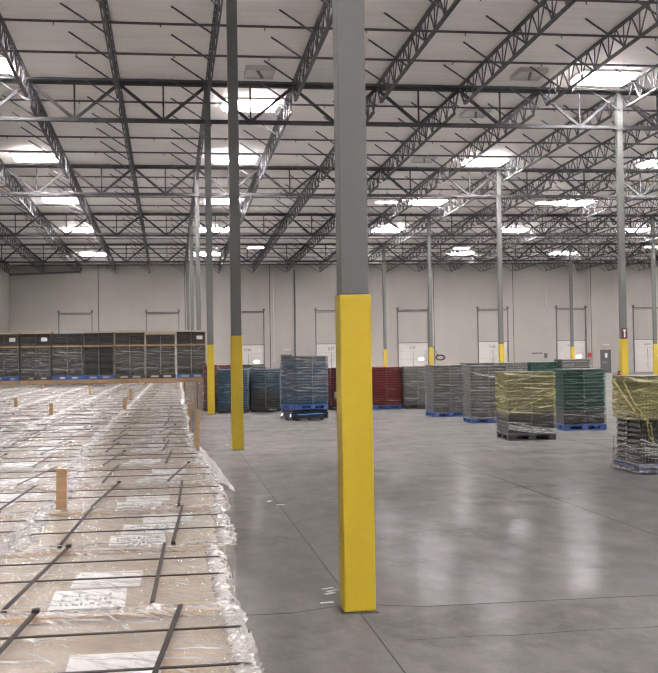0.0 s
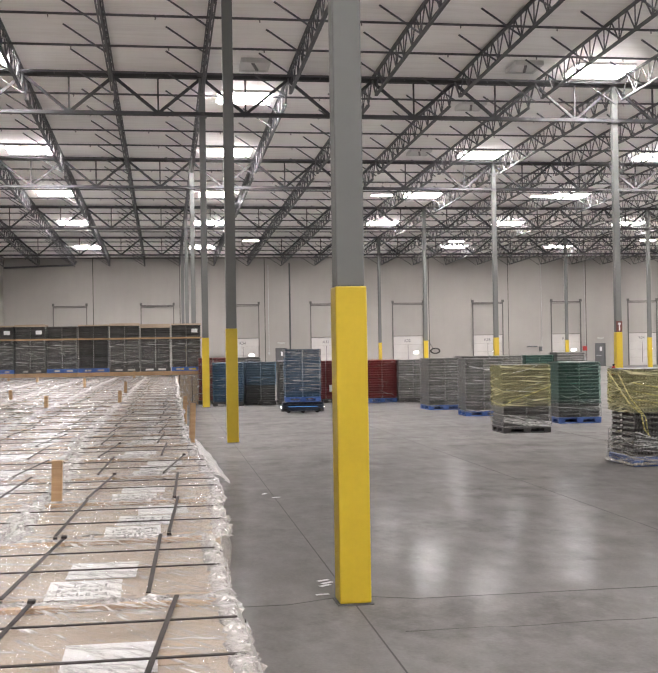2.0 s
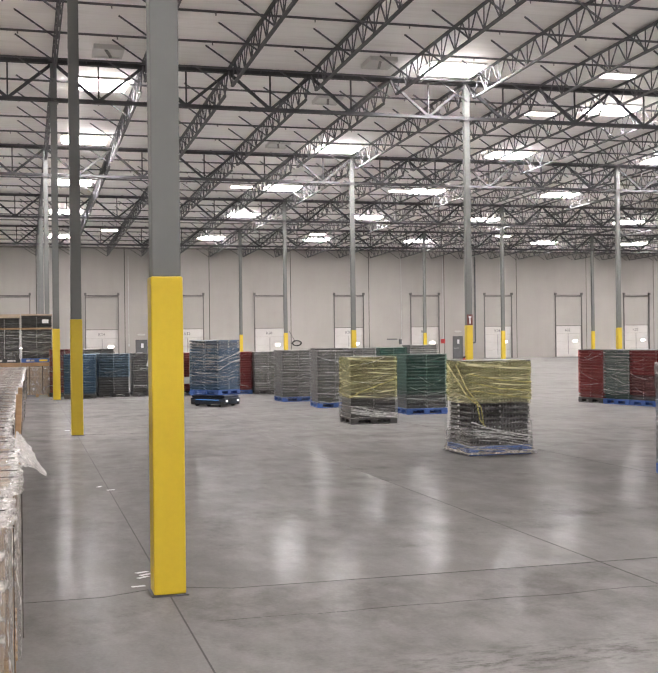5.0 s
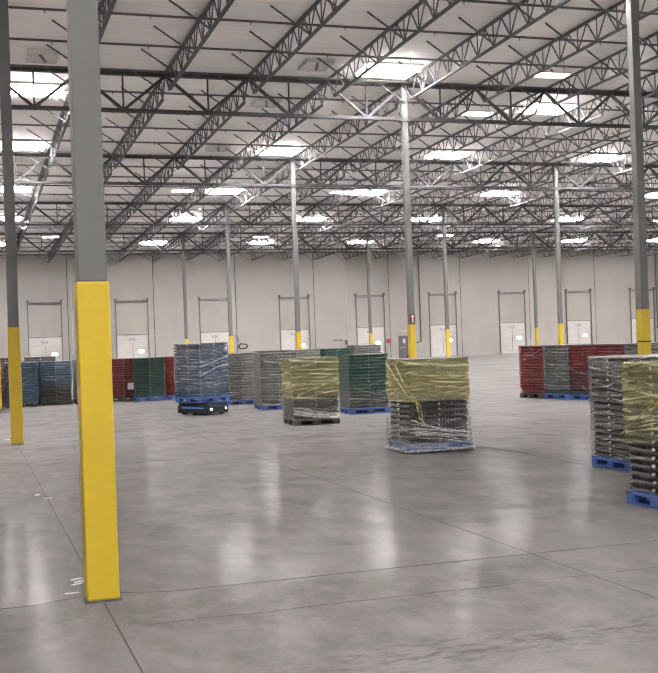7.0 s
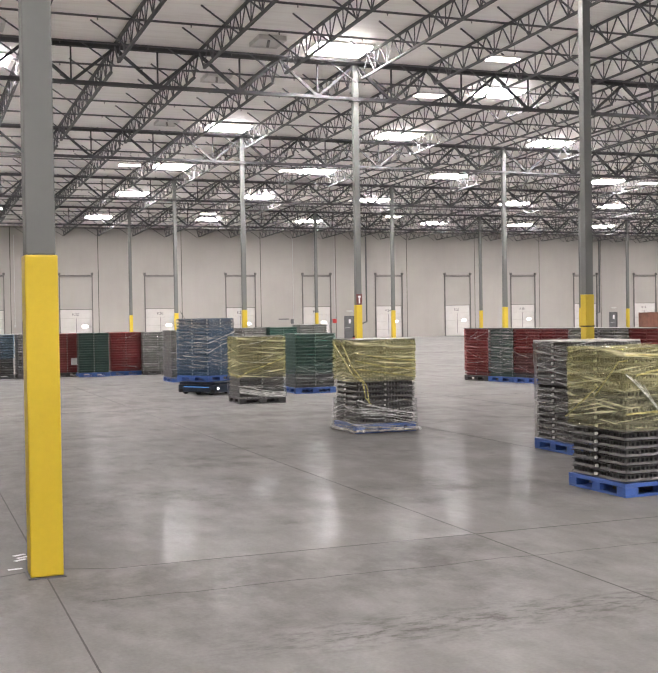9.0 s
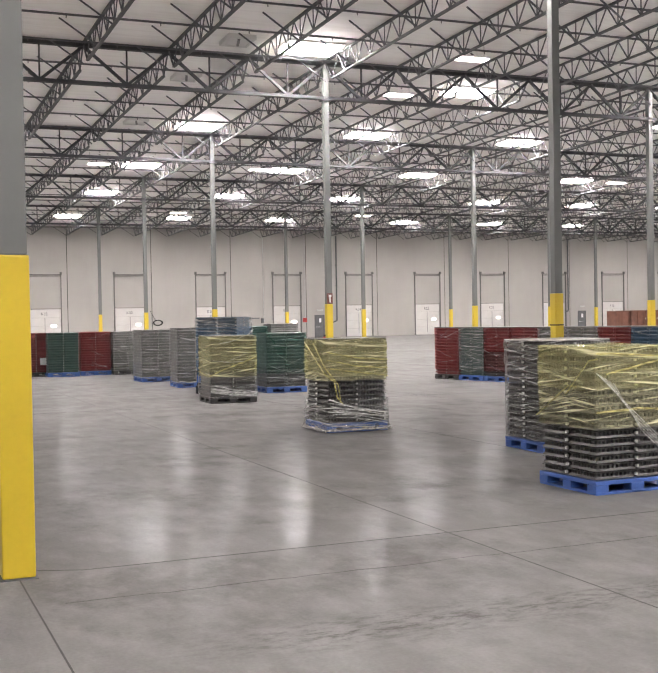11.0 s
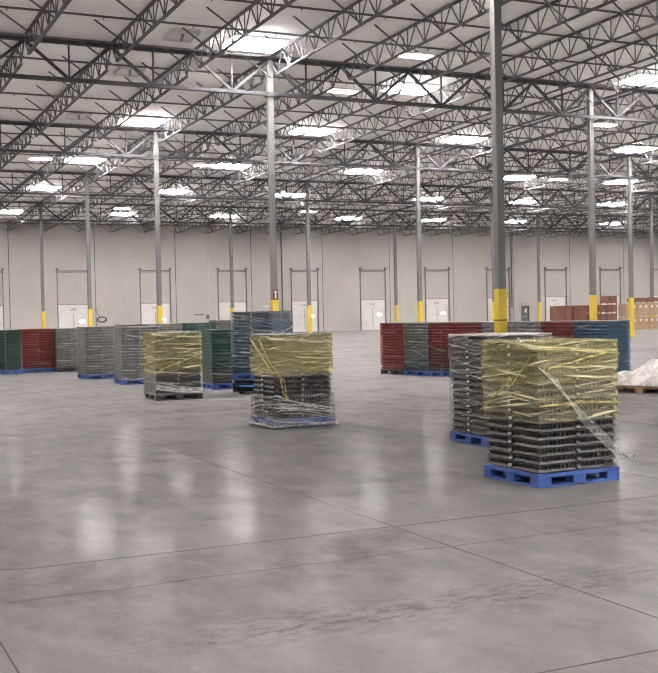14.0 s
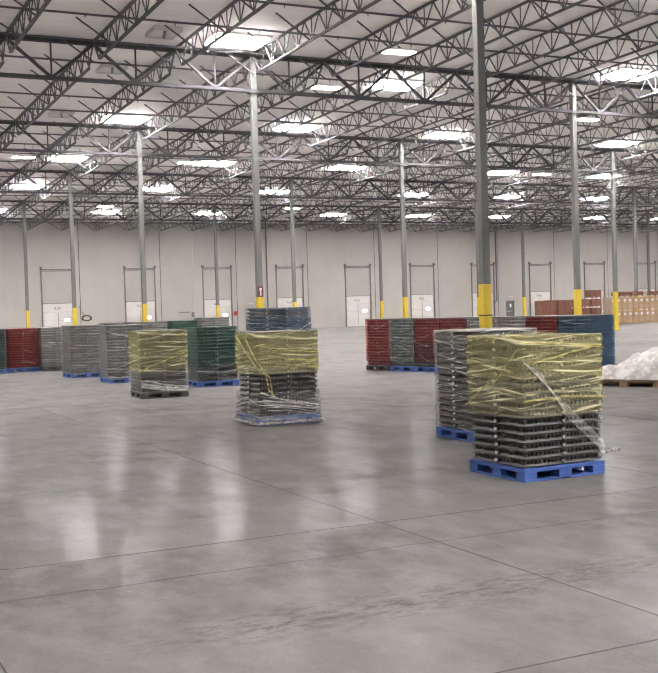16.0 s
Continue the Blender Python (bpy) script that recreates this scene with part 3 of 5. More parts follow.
def tray_mesh(w, d, h, mat, posts):
    """An open plastic tray: floor, lip, foot rail and a row of windows in each side."""
    key = ("tray", round(w, 3), round(d, 3), mat, posts)
    if key in MESHES:
        return MESHES[key]
    s = Solid()
    if posts <= 5:
        # a plain tray seen from afar: a narrow body under a wide lip, one skin
        for z, o in ((0.0, 0.07), (h * 0.5, 0.07), (h * 0.5, 0.006), (h * 0.56, 0.0), (h * 0.74, 0.0), (h * 0.99, 0.028)):
            e = o * 0.2
            s.v += [(-w / 2 + e, -d / 2 + o, z), (w / 2 - e, -d / 2 + o, z), (w / 2 - e, d / 2 - o, z), (-w / 2 + e, d / 2 - o, z)]
        for r in range(5):
            s.f += [(4 * r + i, 4 * r + (i + 1) % 4, 4 * r + 4 + (i + 1) % 4, 4 * r + 4 + i) for i in range(4)]
        s.f += [(3, 2, 1, 0), (20, 21, 22, 23)]
        MESHES[key] = s.mesh("tray", MAT[mat])
        return MESHES[key]
    t = 0.02
    g = 0.01
    x0, x1, y0, y1 = -w / 2 + g, w / 2 - g, -d / 2 + g, d / 2 - g
    s.box(x0 + 0.05, y0 + 0.05, 0.012, x1 - 0.05, y1 - 0.05, h * 0.45)
    for z0, z1, o in ((h * 0.88, h - 0.004, 0.0),):
        s.box(x0 + o, y0 + o, z0, x1 - o, y0 + o + t, z1)
        s.box(x0 + o, y1 - o - t, z0, x1 - o, y1 - o, z1)
        s.box(x0 + o, y0 + o + t, z0, x0 + o + t, y1 - o - t, z1)
        s.box(x1 - o - t, y0 + o + t, z0, x1 - o, y1 - o - t, z1)
    # the sloped rail round the foot
    k = len(s.v)
    for z, o in ((0.008, 0.006), (h * 0.12, 0.002), (h * 0.42, 0.014), (h * 0.42, 0.05)):
        s.v += [(x0 + o, y0 + o, z), (x1 - o, y0 + o, z), (x1 - o, y1 - o, z), (x0 + o, y1 - o, z)]
    for r in range(3):
        s.f += [(k + 4 * r + i, k + 4 * r + (i + 1) % 4, k + 4 * r + 4 + (i + 1) % 4, k + 4 * r + 4 + i) for i in range(4)]
    for k in range(posts + 1):
        f = k / posts
        wd = 0.022 if 0 < k < posts else 0.034
        x = x0 + 0.022 + (x1 - x0 - 0.044 - wd) * f
        y = y0 + 0.022 + (y1 - y0 - 0.044 - wd) * f
        for yy in (y0 + 0.022, y1 - 0.04):
            s.box(x, yy, h * 0.4, x + wd, yy + 0.018, h * 0.89)
        for xx in (x0 + 0.022, x1 - 0.04):
            s.box(xx, y, h * 0.4, xx + 0.018, y + wd, h * 0.89)
    MESHES[key] = s.mesh("tray", MAT[mat])
    return MESHES[key]


def clip_mesh():
    if "clip" not in MESHES:
        MESHES["clip"] = Solid().box(-0.013, -0.014, 0.03, 0.013, 0.014, 0.06).mesh("clip", MAT["white"])
    return MESHES["clip"]


def pallet_mesh(w, d, mat):
    """A moulded pallet: top deck, nine feet and three runners."""
    key = ("pallet", w, d, mat)
    if key not in MESHES:
        s = Solid()
        s.box(-w / 2, -d / 2, 0.105, w / 2, d / 2, 0.148)
        for fx in (-1, 0, 1):
            x = fx * (w / 2 - 0.085)
            for fy in (-1, 0, 1):
                y = fy * (d / 2 - 0.075)
                s.box(x - 0.085, y - 0.075, 0.028, x + 0.085, y + 0.075, 0.105)
            s.box(x - 0.08, -d / 2, 0.0, x + 0.08, d / 2, 0.028)
        for fy in (-1, 1):
            y = fy * (d / 2 - 0.06)
            s.box(-w / 2 + 0.16, y - 0.06, 0.0, w / 2 - 0.16, y + 0.06, 0.024)
        MESHES[key] = s.mesh("pallet", MAT[mat], bevel=0.006)
    return MESHES[key]


def film_mesh(w, d, z0, z1, mat, seed, out=0.014, flare=0.0):
    """A wrinkled skin of film round a load, following its sides."""
    s = Solid()
    per = []
    n = 12
    r = 0.03
    W, D = w / 2 + out, d / 2 + out
    for (ax, ay), (bx, by) in (((-W, -D), (W, -D)), ((W, -D), (W, D)), ((W, D), (-W, D)), ((-W, D), (-W, -D))):
        L = math.hypot(bx - ax, by - ay)
        for k in range(n):
            f = r / L + (1 - 2 * r / L) * k / (n - 1)
            per.append((ax + (bx - ax) * f, ay + (by - ay) * f))
    rows = max(4, int((z1 - z0) / 0.035))
    N = len(per)
    for i in range(rows + 1):
        f = i / rows
        for x, y in per:
            q = Vector((x * 2.2 + seed * 7.1, y * 2.2 - seed * 3.3, (z0 + (z1 - z0) * f) * 13))
            o = 0.011 * noise.noise(q) + 0.006 * noise.noise(q * 2.7) + flare * max(0, 0.35 - f) ** 1.5 * (1 + 1.2 * noise.noise(q * 1.3))
            edge = 0.03 * noise.noise(Vector((x * 3, y * 3, seed))) * (1 if i in (0, rows) else 0)
            k = 1 + o / max(abs(x), abs(y))
            s.v.append((x * k, y * k, max(0.006, z0 + (z1 - z0) * f + edge)))
    for i in range(rows):
        for k in range(N):
            a, b = i * N + k, i * N + (k + 1) % N
            s.f.append((a, b, b + N, a + N))
    return s.mesh("stretch_film", MAT[mat], True)


def band(points, mat, width=0.03, seed=0):
    """A twisted rope of film laid along a face, one swept skin."""
    pts = []
    for p, q in zip(points, points[1:]):
        p, q = Vector(p), Vector(q)
        n = max(2, int((q - p).length / 0.06))
        pts += [p.lerp(q, k / n) for k in range(n)]
    pts.append(Vector(points[-1]))
    s = Solid()
    n = 6
    for k, p in enumerate(pts):
        d = (pts[min(k + 1, len(pts) - 1)] - pts[max(k - 1, 0)]).normalized()
        side = d.cross(Vector((0.3, 0.9, 0.1))).normalized()
        up = side.cross(d).normalized()
        p = p + Vector((0, 0, 0.25 * width * noise.noise(Vector((k * 0.5 + seed, seed, 0)))))
        a = 0.55 * width * (0.5 + 0.35 * noise.noise(Vector((k * 0.8, seed, 3))))
        tw = 0.5 * noise.noise(Vector((k * 0.4, 7, seed)))
        for i in range(n):
            t = 2 * math.pi * i / n
            c, r = math.cos(t) * a, math.sin(t) * 0.0035
            s.v.append(tuple(p + side * (c * math.cos(tw) - r * math.sin(tw)) + up * (r * math.cos(tw) + c * math.sin(tw))))
    for k in range(len(pts) - 1):
        for i in range(n):
            s.f.append((k * n + i, k * n + (i + 1) % n, (k + 1) * n + (i + 1) % n, (k + 1) * n + i))
    s.f += [tuple(reversed(range(n))), tuple((len(pts) - 1) * n + i for i in range(n))]
    return s


def build_load(name, label, m, tiers, pallet="pallet_blue", films=(), bands=(), w=1.11, d=1.03, fine=False, clips=True, group="tray loads", seed=0, lid=None):
    """A pallet with stacked trays, two by two, and the film that holds them. tiers: materials from the bottom up."""
    ld = thing(name, label, "pallet load", group, m=m)
    part("pallet", pallet_mesh(w, d, pallet), pallet, ld)
    tw, td = w - 0.03, d - 0.03
    rnd = random.Random(seed)
    spots = []
    for k, mat in enumerate(tiers):
        z = 0.15 + k * TIER
        jx, jy = rnd.uniform(-0.006, 0.006), rnd.uniform(-0.006, 0.006)
        if fine:
            for sx in (-1, 1):
                for sy in (-1, 1):
                    t = part("tray", tray_mesh(tw / 2, td / 2, TIER, mat, 8), mat, ld, at=pose(sx * tw / 4 + jx, sy * td / 4 + jy, z))
        else:
            for sx in (-1, 1):
                part("tray_layer", tray_mesh(tw / 2, td, TIER, mat, 5), mat, ld, at=pose(sx * tw / 4 + jx, jy, z))
        if clips and fine:
            for cx, cy in ((0.0, -td / 2), (tw / 2 - 0.015, -td / 2), (-tw / 2, 0.0)):
                part("clip", clip_mesh(), "white", ld, at=pose(cx + jx, cy + jy + 0.008, z))
        elif clips:
            for cx in (0.0, tw / 2 - 0.015):
                spots.append((cx + jx, -td / 2 + jy + 0.008, z))
    if spots:
        c = Solid()
        for x, y, z in spots:
            c.box(x - 0.012, y - 0.012, z + 0.044, x + 0.012, y + 0.006, z + 0.064)
        tagged(part("clips", c, "white", ld), kind="stuff")
    top = 0.15 + len(tiers) * TIER
    if lid:
        part("top_cover", Solid().box(-w / 2, -d / 2, top, w / 2, d / 2, top + 0.02), lid, ld, bevel=0.004)
    if films and not fine:
        # thin white strands across the front, standing in for glints on the film
        top = 0.15 + len(tiers) * TIER
        bands = list(bands)
        for k in range(5):
            a = rnd.uniform(0.3, top - 0.1)
            e = min(top - 0.02, max(0.2, a + rnd.uniform(-0.28, 0.28)))
            u0, u1 = rnd.uniform(0, 0.4), rnd.uniform(0.6, 1)
            bands.append(("rope_and_glint", [side_pt(u0, a, w, d), side_pt((u0 + u1) / 2, (a + e) / 2 - 0.03, w, d), side_pt(u1, e, w, d)], rnd.uniform(0.008, 0.018)))
    for n, (mat, z0, z1, flare) in enumerate(films):
        part("stretch_film", film_mesh(w, d, z0, z1, mat, seed + n * 1.7, 0.008 + 0.006 * n, flare), mat, ld)
    for n, (mat, pts, width) in enumerate(bands):
        part("film_band", band(pts, mat, width, seed + n), mat, ld)
    return ld


def side_pt(u, z, w=1.11, d=1.03, face="front", out=0.032):
    """A point on a load's face: u from 0 to 1 across it."""
    if face == "front":
        return (-w / 2 + u * w, -d / 2 - out, z)
    return (-w / 2 - out, d / 2 - u * d, z)


def place_loads():
    # the nearest load: black trays below, yellow film above
    zA = 0.15 + 16 * TIER
    fA = [("yellow_film", 0.70, zA + 0.015, 0), ("yellow_film", 1.1, zA, 0)]
    P = side_pt
    bA = [
        ("yellow_rope", [P(0.55, 1.05, face="left"), P(0.95, 1.42, face="left"), P(0.02, 1.44)], 0.03),
        ("yellow_rope", [P(0.0, 0.78, face="left"), P(0.6, 1.15, face="left")], 0.035),
        ("yellow_rope", [P(0.12, 1.28), P(0.5, 1.36), P(0.95, 1.45)], 0.035),
        ("yellow_rope", [P(0.0, 1.5), P(0.3, 1.49), P(0.95, 1.44), P(1.0, 1.4)], 0.03),
        ("yellow_rope", [P(0.0, 0.88), P(0.5, 0.9), P(1.0, 0.87)], 0.04),
    ]
    for k in range(5):
        bA.append(("rope_and_glint", [P(0.0 + 0.05 * k, 1.3 - 0.03 * k), P(0.45 + 0.02 * k, 0.86 - 0.05 * k), P(0.98, 0.36 - 0.03 * k)], 0.016))
    a = build_load("tray_load", "black plastic trays on a blue pallet, upper half in yellow film", pose(6.57, 1.53, 0, 0, 0, 1.0), ["black"] * 16, films=fA, bands=bA, fine=True, seed=1, w=1.11, d=1.03, lid="yellow_film")
    part("loose_film_end", ruffle((0.48, -0.57), (0.68, -0.6), 0.27, 0.075, 77), "crinkle_film", a, "crumpled loose end of clear film", smooth=True)
    zD = 0.15 + 16 * TIER
    build_load("tray_load", "black trays on a blue pallet in clear film", pose(8.09, 4.75, 0, 0, 0, -2), ["black"] * 16, films=[("clear_film", 0.16, zD + 0.01, 0), ("clear_film", 1.2, zD + 0.02, 0)], fine=True, seed=2, lid="bag")
    # load B: yellow film above, clear flared skirt below
    zB = 0.15 + 16 * TIER
    fB = [("yellow_film", 0.86, zB + 0.01, 0), ("yellow_film", 0.95, zB, 0), ("clear_film", 0.02, 0.56, 0.1), ("clear_film", 0.03, 0.36, 0.16), ("clear_film", 0.02, 0.22, 0.14)]
    bB = [
        ("yellow_rope", [P(0.1, 1.5, face="left"), P(0.98, 1.0, face="left"), P(0.0, 0.95), P(0.12, 0.85), P(0.16, 0.6), P(0.25, 0.47)], 0.045),
        ("yellow_rope", [P(0.5, 1.5, face="left"), P(1.0, 1.1, face="left"), P(0.18, 0.8), P(0.22, 0.5)], 0.035),
        ("yellow_rope", [P(0.0, 1.35), P(0.5, 1.24), P(1.0, 1.2)], 0.03),
        ("yellow_rope", [P(0.0, 1.22), P(0.5, 1.1), P(1.0, 1.06)], 0.03),
        ("yellow_rope", [P(0.02, 1.08), P(0.5, 1.0), P(1.0, 0.93)], 0.03),
        ("rope_and_glint", [P(0.02, 0.56), P(0.5, 0.38), P(1.0, 0.3)], 0.04),
        ("rope_and_glint", [P(0.0, 0.36), P(0.5, 0.3), P(1.0, 0.24)], 0.035),
    ]
    for k in range(5):
        bB.append(("rope_and_glint", [P(0.02 + 0.03 * k, 0.5 - 0.06 * k), P(0.45 + 0.03 * k, 0.42 - 0.05 * k), P(1.0, 0.3 - 0.045 * k)], 0.022))
    for k in range(3):
        bB.append(("rope_and_glint", [P(0.0, 0.2 + 0.07 * k, face="left"), P(0.5, 0.3 + 0.08 * k, face="left"), P(1.0, 0.46 - 0.05 * k, face="left")], 0.022))
    b = build_load("tray_load", "black trays under yellow film with a clear film skirt", pose(6.56, 8.86, 0, 0, 0, -1), ["black"] * 8 + ["grey_tray"] * 8, films=fB, bands=bB, fine=True, seed=3, lid="black")
    for n, (p, q) in enumerate((((-0.6, -0.56), (0.6, -0.56)), ((-0.6, 0.5), (-0.6, -0.56)), ((0.6, -0.56), (0.6, 0.5)))):
        part("film_foot", ruffle(p, q, 0.04, 0.052, 20 + n), "crinkle_film", b, "crumpled film gathered at the floor", smooth=True)
    # load C
    bC = [("yellow_rope", [P(0.0, 0.72, face="left"), P(1.0, 0.62, face="left"), P(0.3, 0.78), P(1.0, 1.05)], 0.045), ("rope_and_glint", [P(0.0, 0.35), P(0.5, 0.24), P(1.0, 0.2)], 0.11), ("rope_and_glint", [P(0.0, 0.28), P(0.5, 0.19), P(1.0, 0.15)], 0.09), ("rope_and_glint", [P(0.1, 0.42), P(0.5, 0.3), P(1.0, 0.24)], 0.05)]
    build_load("tray_load", "black trays with yellow film on a black pallet", pose(6.69, 16.12, 0, 0, 0, -2), ["black"] * 16, pallet="black", films=[("yellow_film", 0.6, zB, 0), ("yellow_film", 0.72, zB - 0.02, 0), ("clear_film", 0.12, 0.62, 0)], bands=bC, seed=4)
    # green film load
    build_load("tray_load", "dark trays in green film on a blue pallet", pose(8.97, 18.75, 0, 0, 0, -2), ["black"] * 16, films=[("green_film", 0.5, zB, 0), ("clear_film", 0.16, 0.6, 0)], bands=[("green_film", [P(0.05, 1.5), P(0.2, 1.3), P(0.22, 1.15), P(0.5, 1.17)], 0.05)], seed=5)
    build_load("tray_load", "charcoal trays in clear film with a white film rope", pose(7.6, 22.5, 0, 0, 0, -3), ["grey_tray"] * 17, films=[("clear_film", 0.1, 0.15 + 17 * TIER, 0)], bands=[("rope_and_glint", [P(0.1, 1.42), P(0.5, 1.33), P(1.0, 1.25)], 0.06), ("rope_and_glint", [P(0, 0.2), P(0.3, 0.14), P(1.0, 0.2)], 0.05)], seed=6)
    build_load("tray_load", "charcoal trays in clear film on a blue pallet", pose(7.35, 26.1, 0, 0, 0, 2), ["grey_tray"] * 17, films=[("clear_film", 0.1, 0.15 + 17 * TIER, 0)], seed=7)
    # the long row at the back
    row = [
        (0.83, 31.45, "navy", 16, "black", "blue_film", "slate blue trays in blue film on a black pallet"),
        (2.02, 31.95, "black", 16, "black", "blue_film", "black trays half covered by blue film"),
        (3.22, 31.95, "black", 16, "black", "clear_film", "black trays with a white paper sheet on the film"),
        (4.38, 32.05, "red", 16, "black", None, "dull red trays with a pink label"),
        (5.27, 31.4, "green", 16, "pallet_blue", None, "dark green trays on a blue pallet"),
        (6.45, 31.75, "red", 16, "pallet_blue", "red_film", "red trays in red film on a blue pallet"),
        (7.55, 31.5, "grey_tray", 16, "black", "clear_film", "charcoal trays in clear film"),
        (8.75, 31.5, "grey_tray", 16, "black", "clear_film", "charcoal trays in clear film"),
        (9.95, 31.6, "black", 17, "black", "clear_film", "black trays in clear film"),
        (11.15, 31.5, "grey_tray", 17, "black", "clear_film", "charcoal trays in clear film"),
        (12.35, 31.5, "green", 17, "black", "green_film", "green trays in green film"),
        (13.55, 31.3, "grey_tray", 18, "black", "clear_film", "charcoal trays in clear film, taller than the rest"),
    ]
    for n, (x, y, mat, k, pal, film, label) in enumerate(row):
        z = 0.15 + k * TIER
        half = mat == "black" and film == "blue_film"
        films = [(film, 0.72 if half else 0.2, z, 0)] if film else []
        ld = build_load("tray_load", label, pose(x, y, 0, 0, 0, (n * 37 % 7) - 3), [mat] * k, pallet=pal, films=films, seed=10 + n, w=1.1, group="back row of tray loads")
        if n == 2:
            part("paper_sheet", Solid().box(-0.12, -0.002, -0.15, 0.12, 0.002, 0.15), "paper", ld, "white paper sheet", at=pose(0.08, -0.56, 1.2, 0, 14, 0))
        if n == 3:
            part("label", Solid().box(0.12, -0.535, 0.42, 0.42, -0.53, 0.66), "paper", ld, "pale pink label")
    for x, y, mat in ((0.35, 33.2, "red"), (1.6, 33.4, "grey_tray")):
        build_load("tray_load", "dull red and brown trays behind the back row", pose(x, y, 0), [mat] * 18, pallet="black", films=[("clear_film", 0.3, 1.6, 0)], seed=31, group="back row of tray loads")
    # the row beyond the middle column
    x0, y0, dx, dy = 14.9, 21.3, 0.25, -0.968
    mats = [("red", "black"), ("green", "pallet_blue"), ("red", "pallet_blue"), ("red", "pallet_blue"), ("grey_tray", "pallet_blue"), ("grey_tray", "pallet_blue"), ("red", "pallet_blue"), ("navy", "pallet_blue")]
    for n, (mat, pal) in enumerate(mats):
        u = 0.52 + 1.045 * n
        film = {"red": "red_film", "green": "clear_film", "grey_tray": "clear_film", "navy": "blue_film"}[mat]
        tiers = (["black"] * 8 + [mat] * 8) if n == 2 else [mat] * 16
        m = pose(x0 + dx * u + 0.968 * 0.52, y0 + dy * u + 0.25 * 0.52, 0, 0, 0, -75.5)
        build_load("tray_load", "plastic trays in %s on a pallet" % film.replace("_", " "), m, tiers, pallet=pal, films=[(film, 0.3, 0.15 + 16 * TIER, 0)], seed=50 + n, w=1.03, group="angled row of tray loads", lid="grey_tray")


# ---- shrink-wrapped carton loads ----
def ruffle(p, q, z, width, seed):
    """A crumpled roll of film along one upper edge of a load."""
    s = Solid()
    n, m = 44, 9
    d = Vector((q[0] - p[0], q[1] - p[1], 0))
    side = Vector((-d.y, d.x, 0)).normalized()
    for i in range(n + 1):
        c = Vector((*p, z)) + d * (i / n)
        for j in range(m):
            a = 2 * math.pi * j / m
            k = Vector((i * 0.33 + seed * 5, math.cos(a) * 1.3, math.sin(a) * 1.3))
            r = width * (0.6 + 0.7 * noise.noise(k) + 0.4 * noise.noise(k * 2.3))
            s.v.append(tuple(c + side * (r * math.cos(a)) + Vector((0, 0, 0.5 * r * math.sin(a)))))
    for i in range(n):
        for j in range(m):
            s.f.append((i * m + j, i * m + (j + 1) % m, (i + 1) * m + (j + 1) % m, (i + 1) * m + j))
    return s


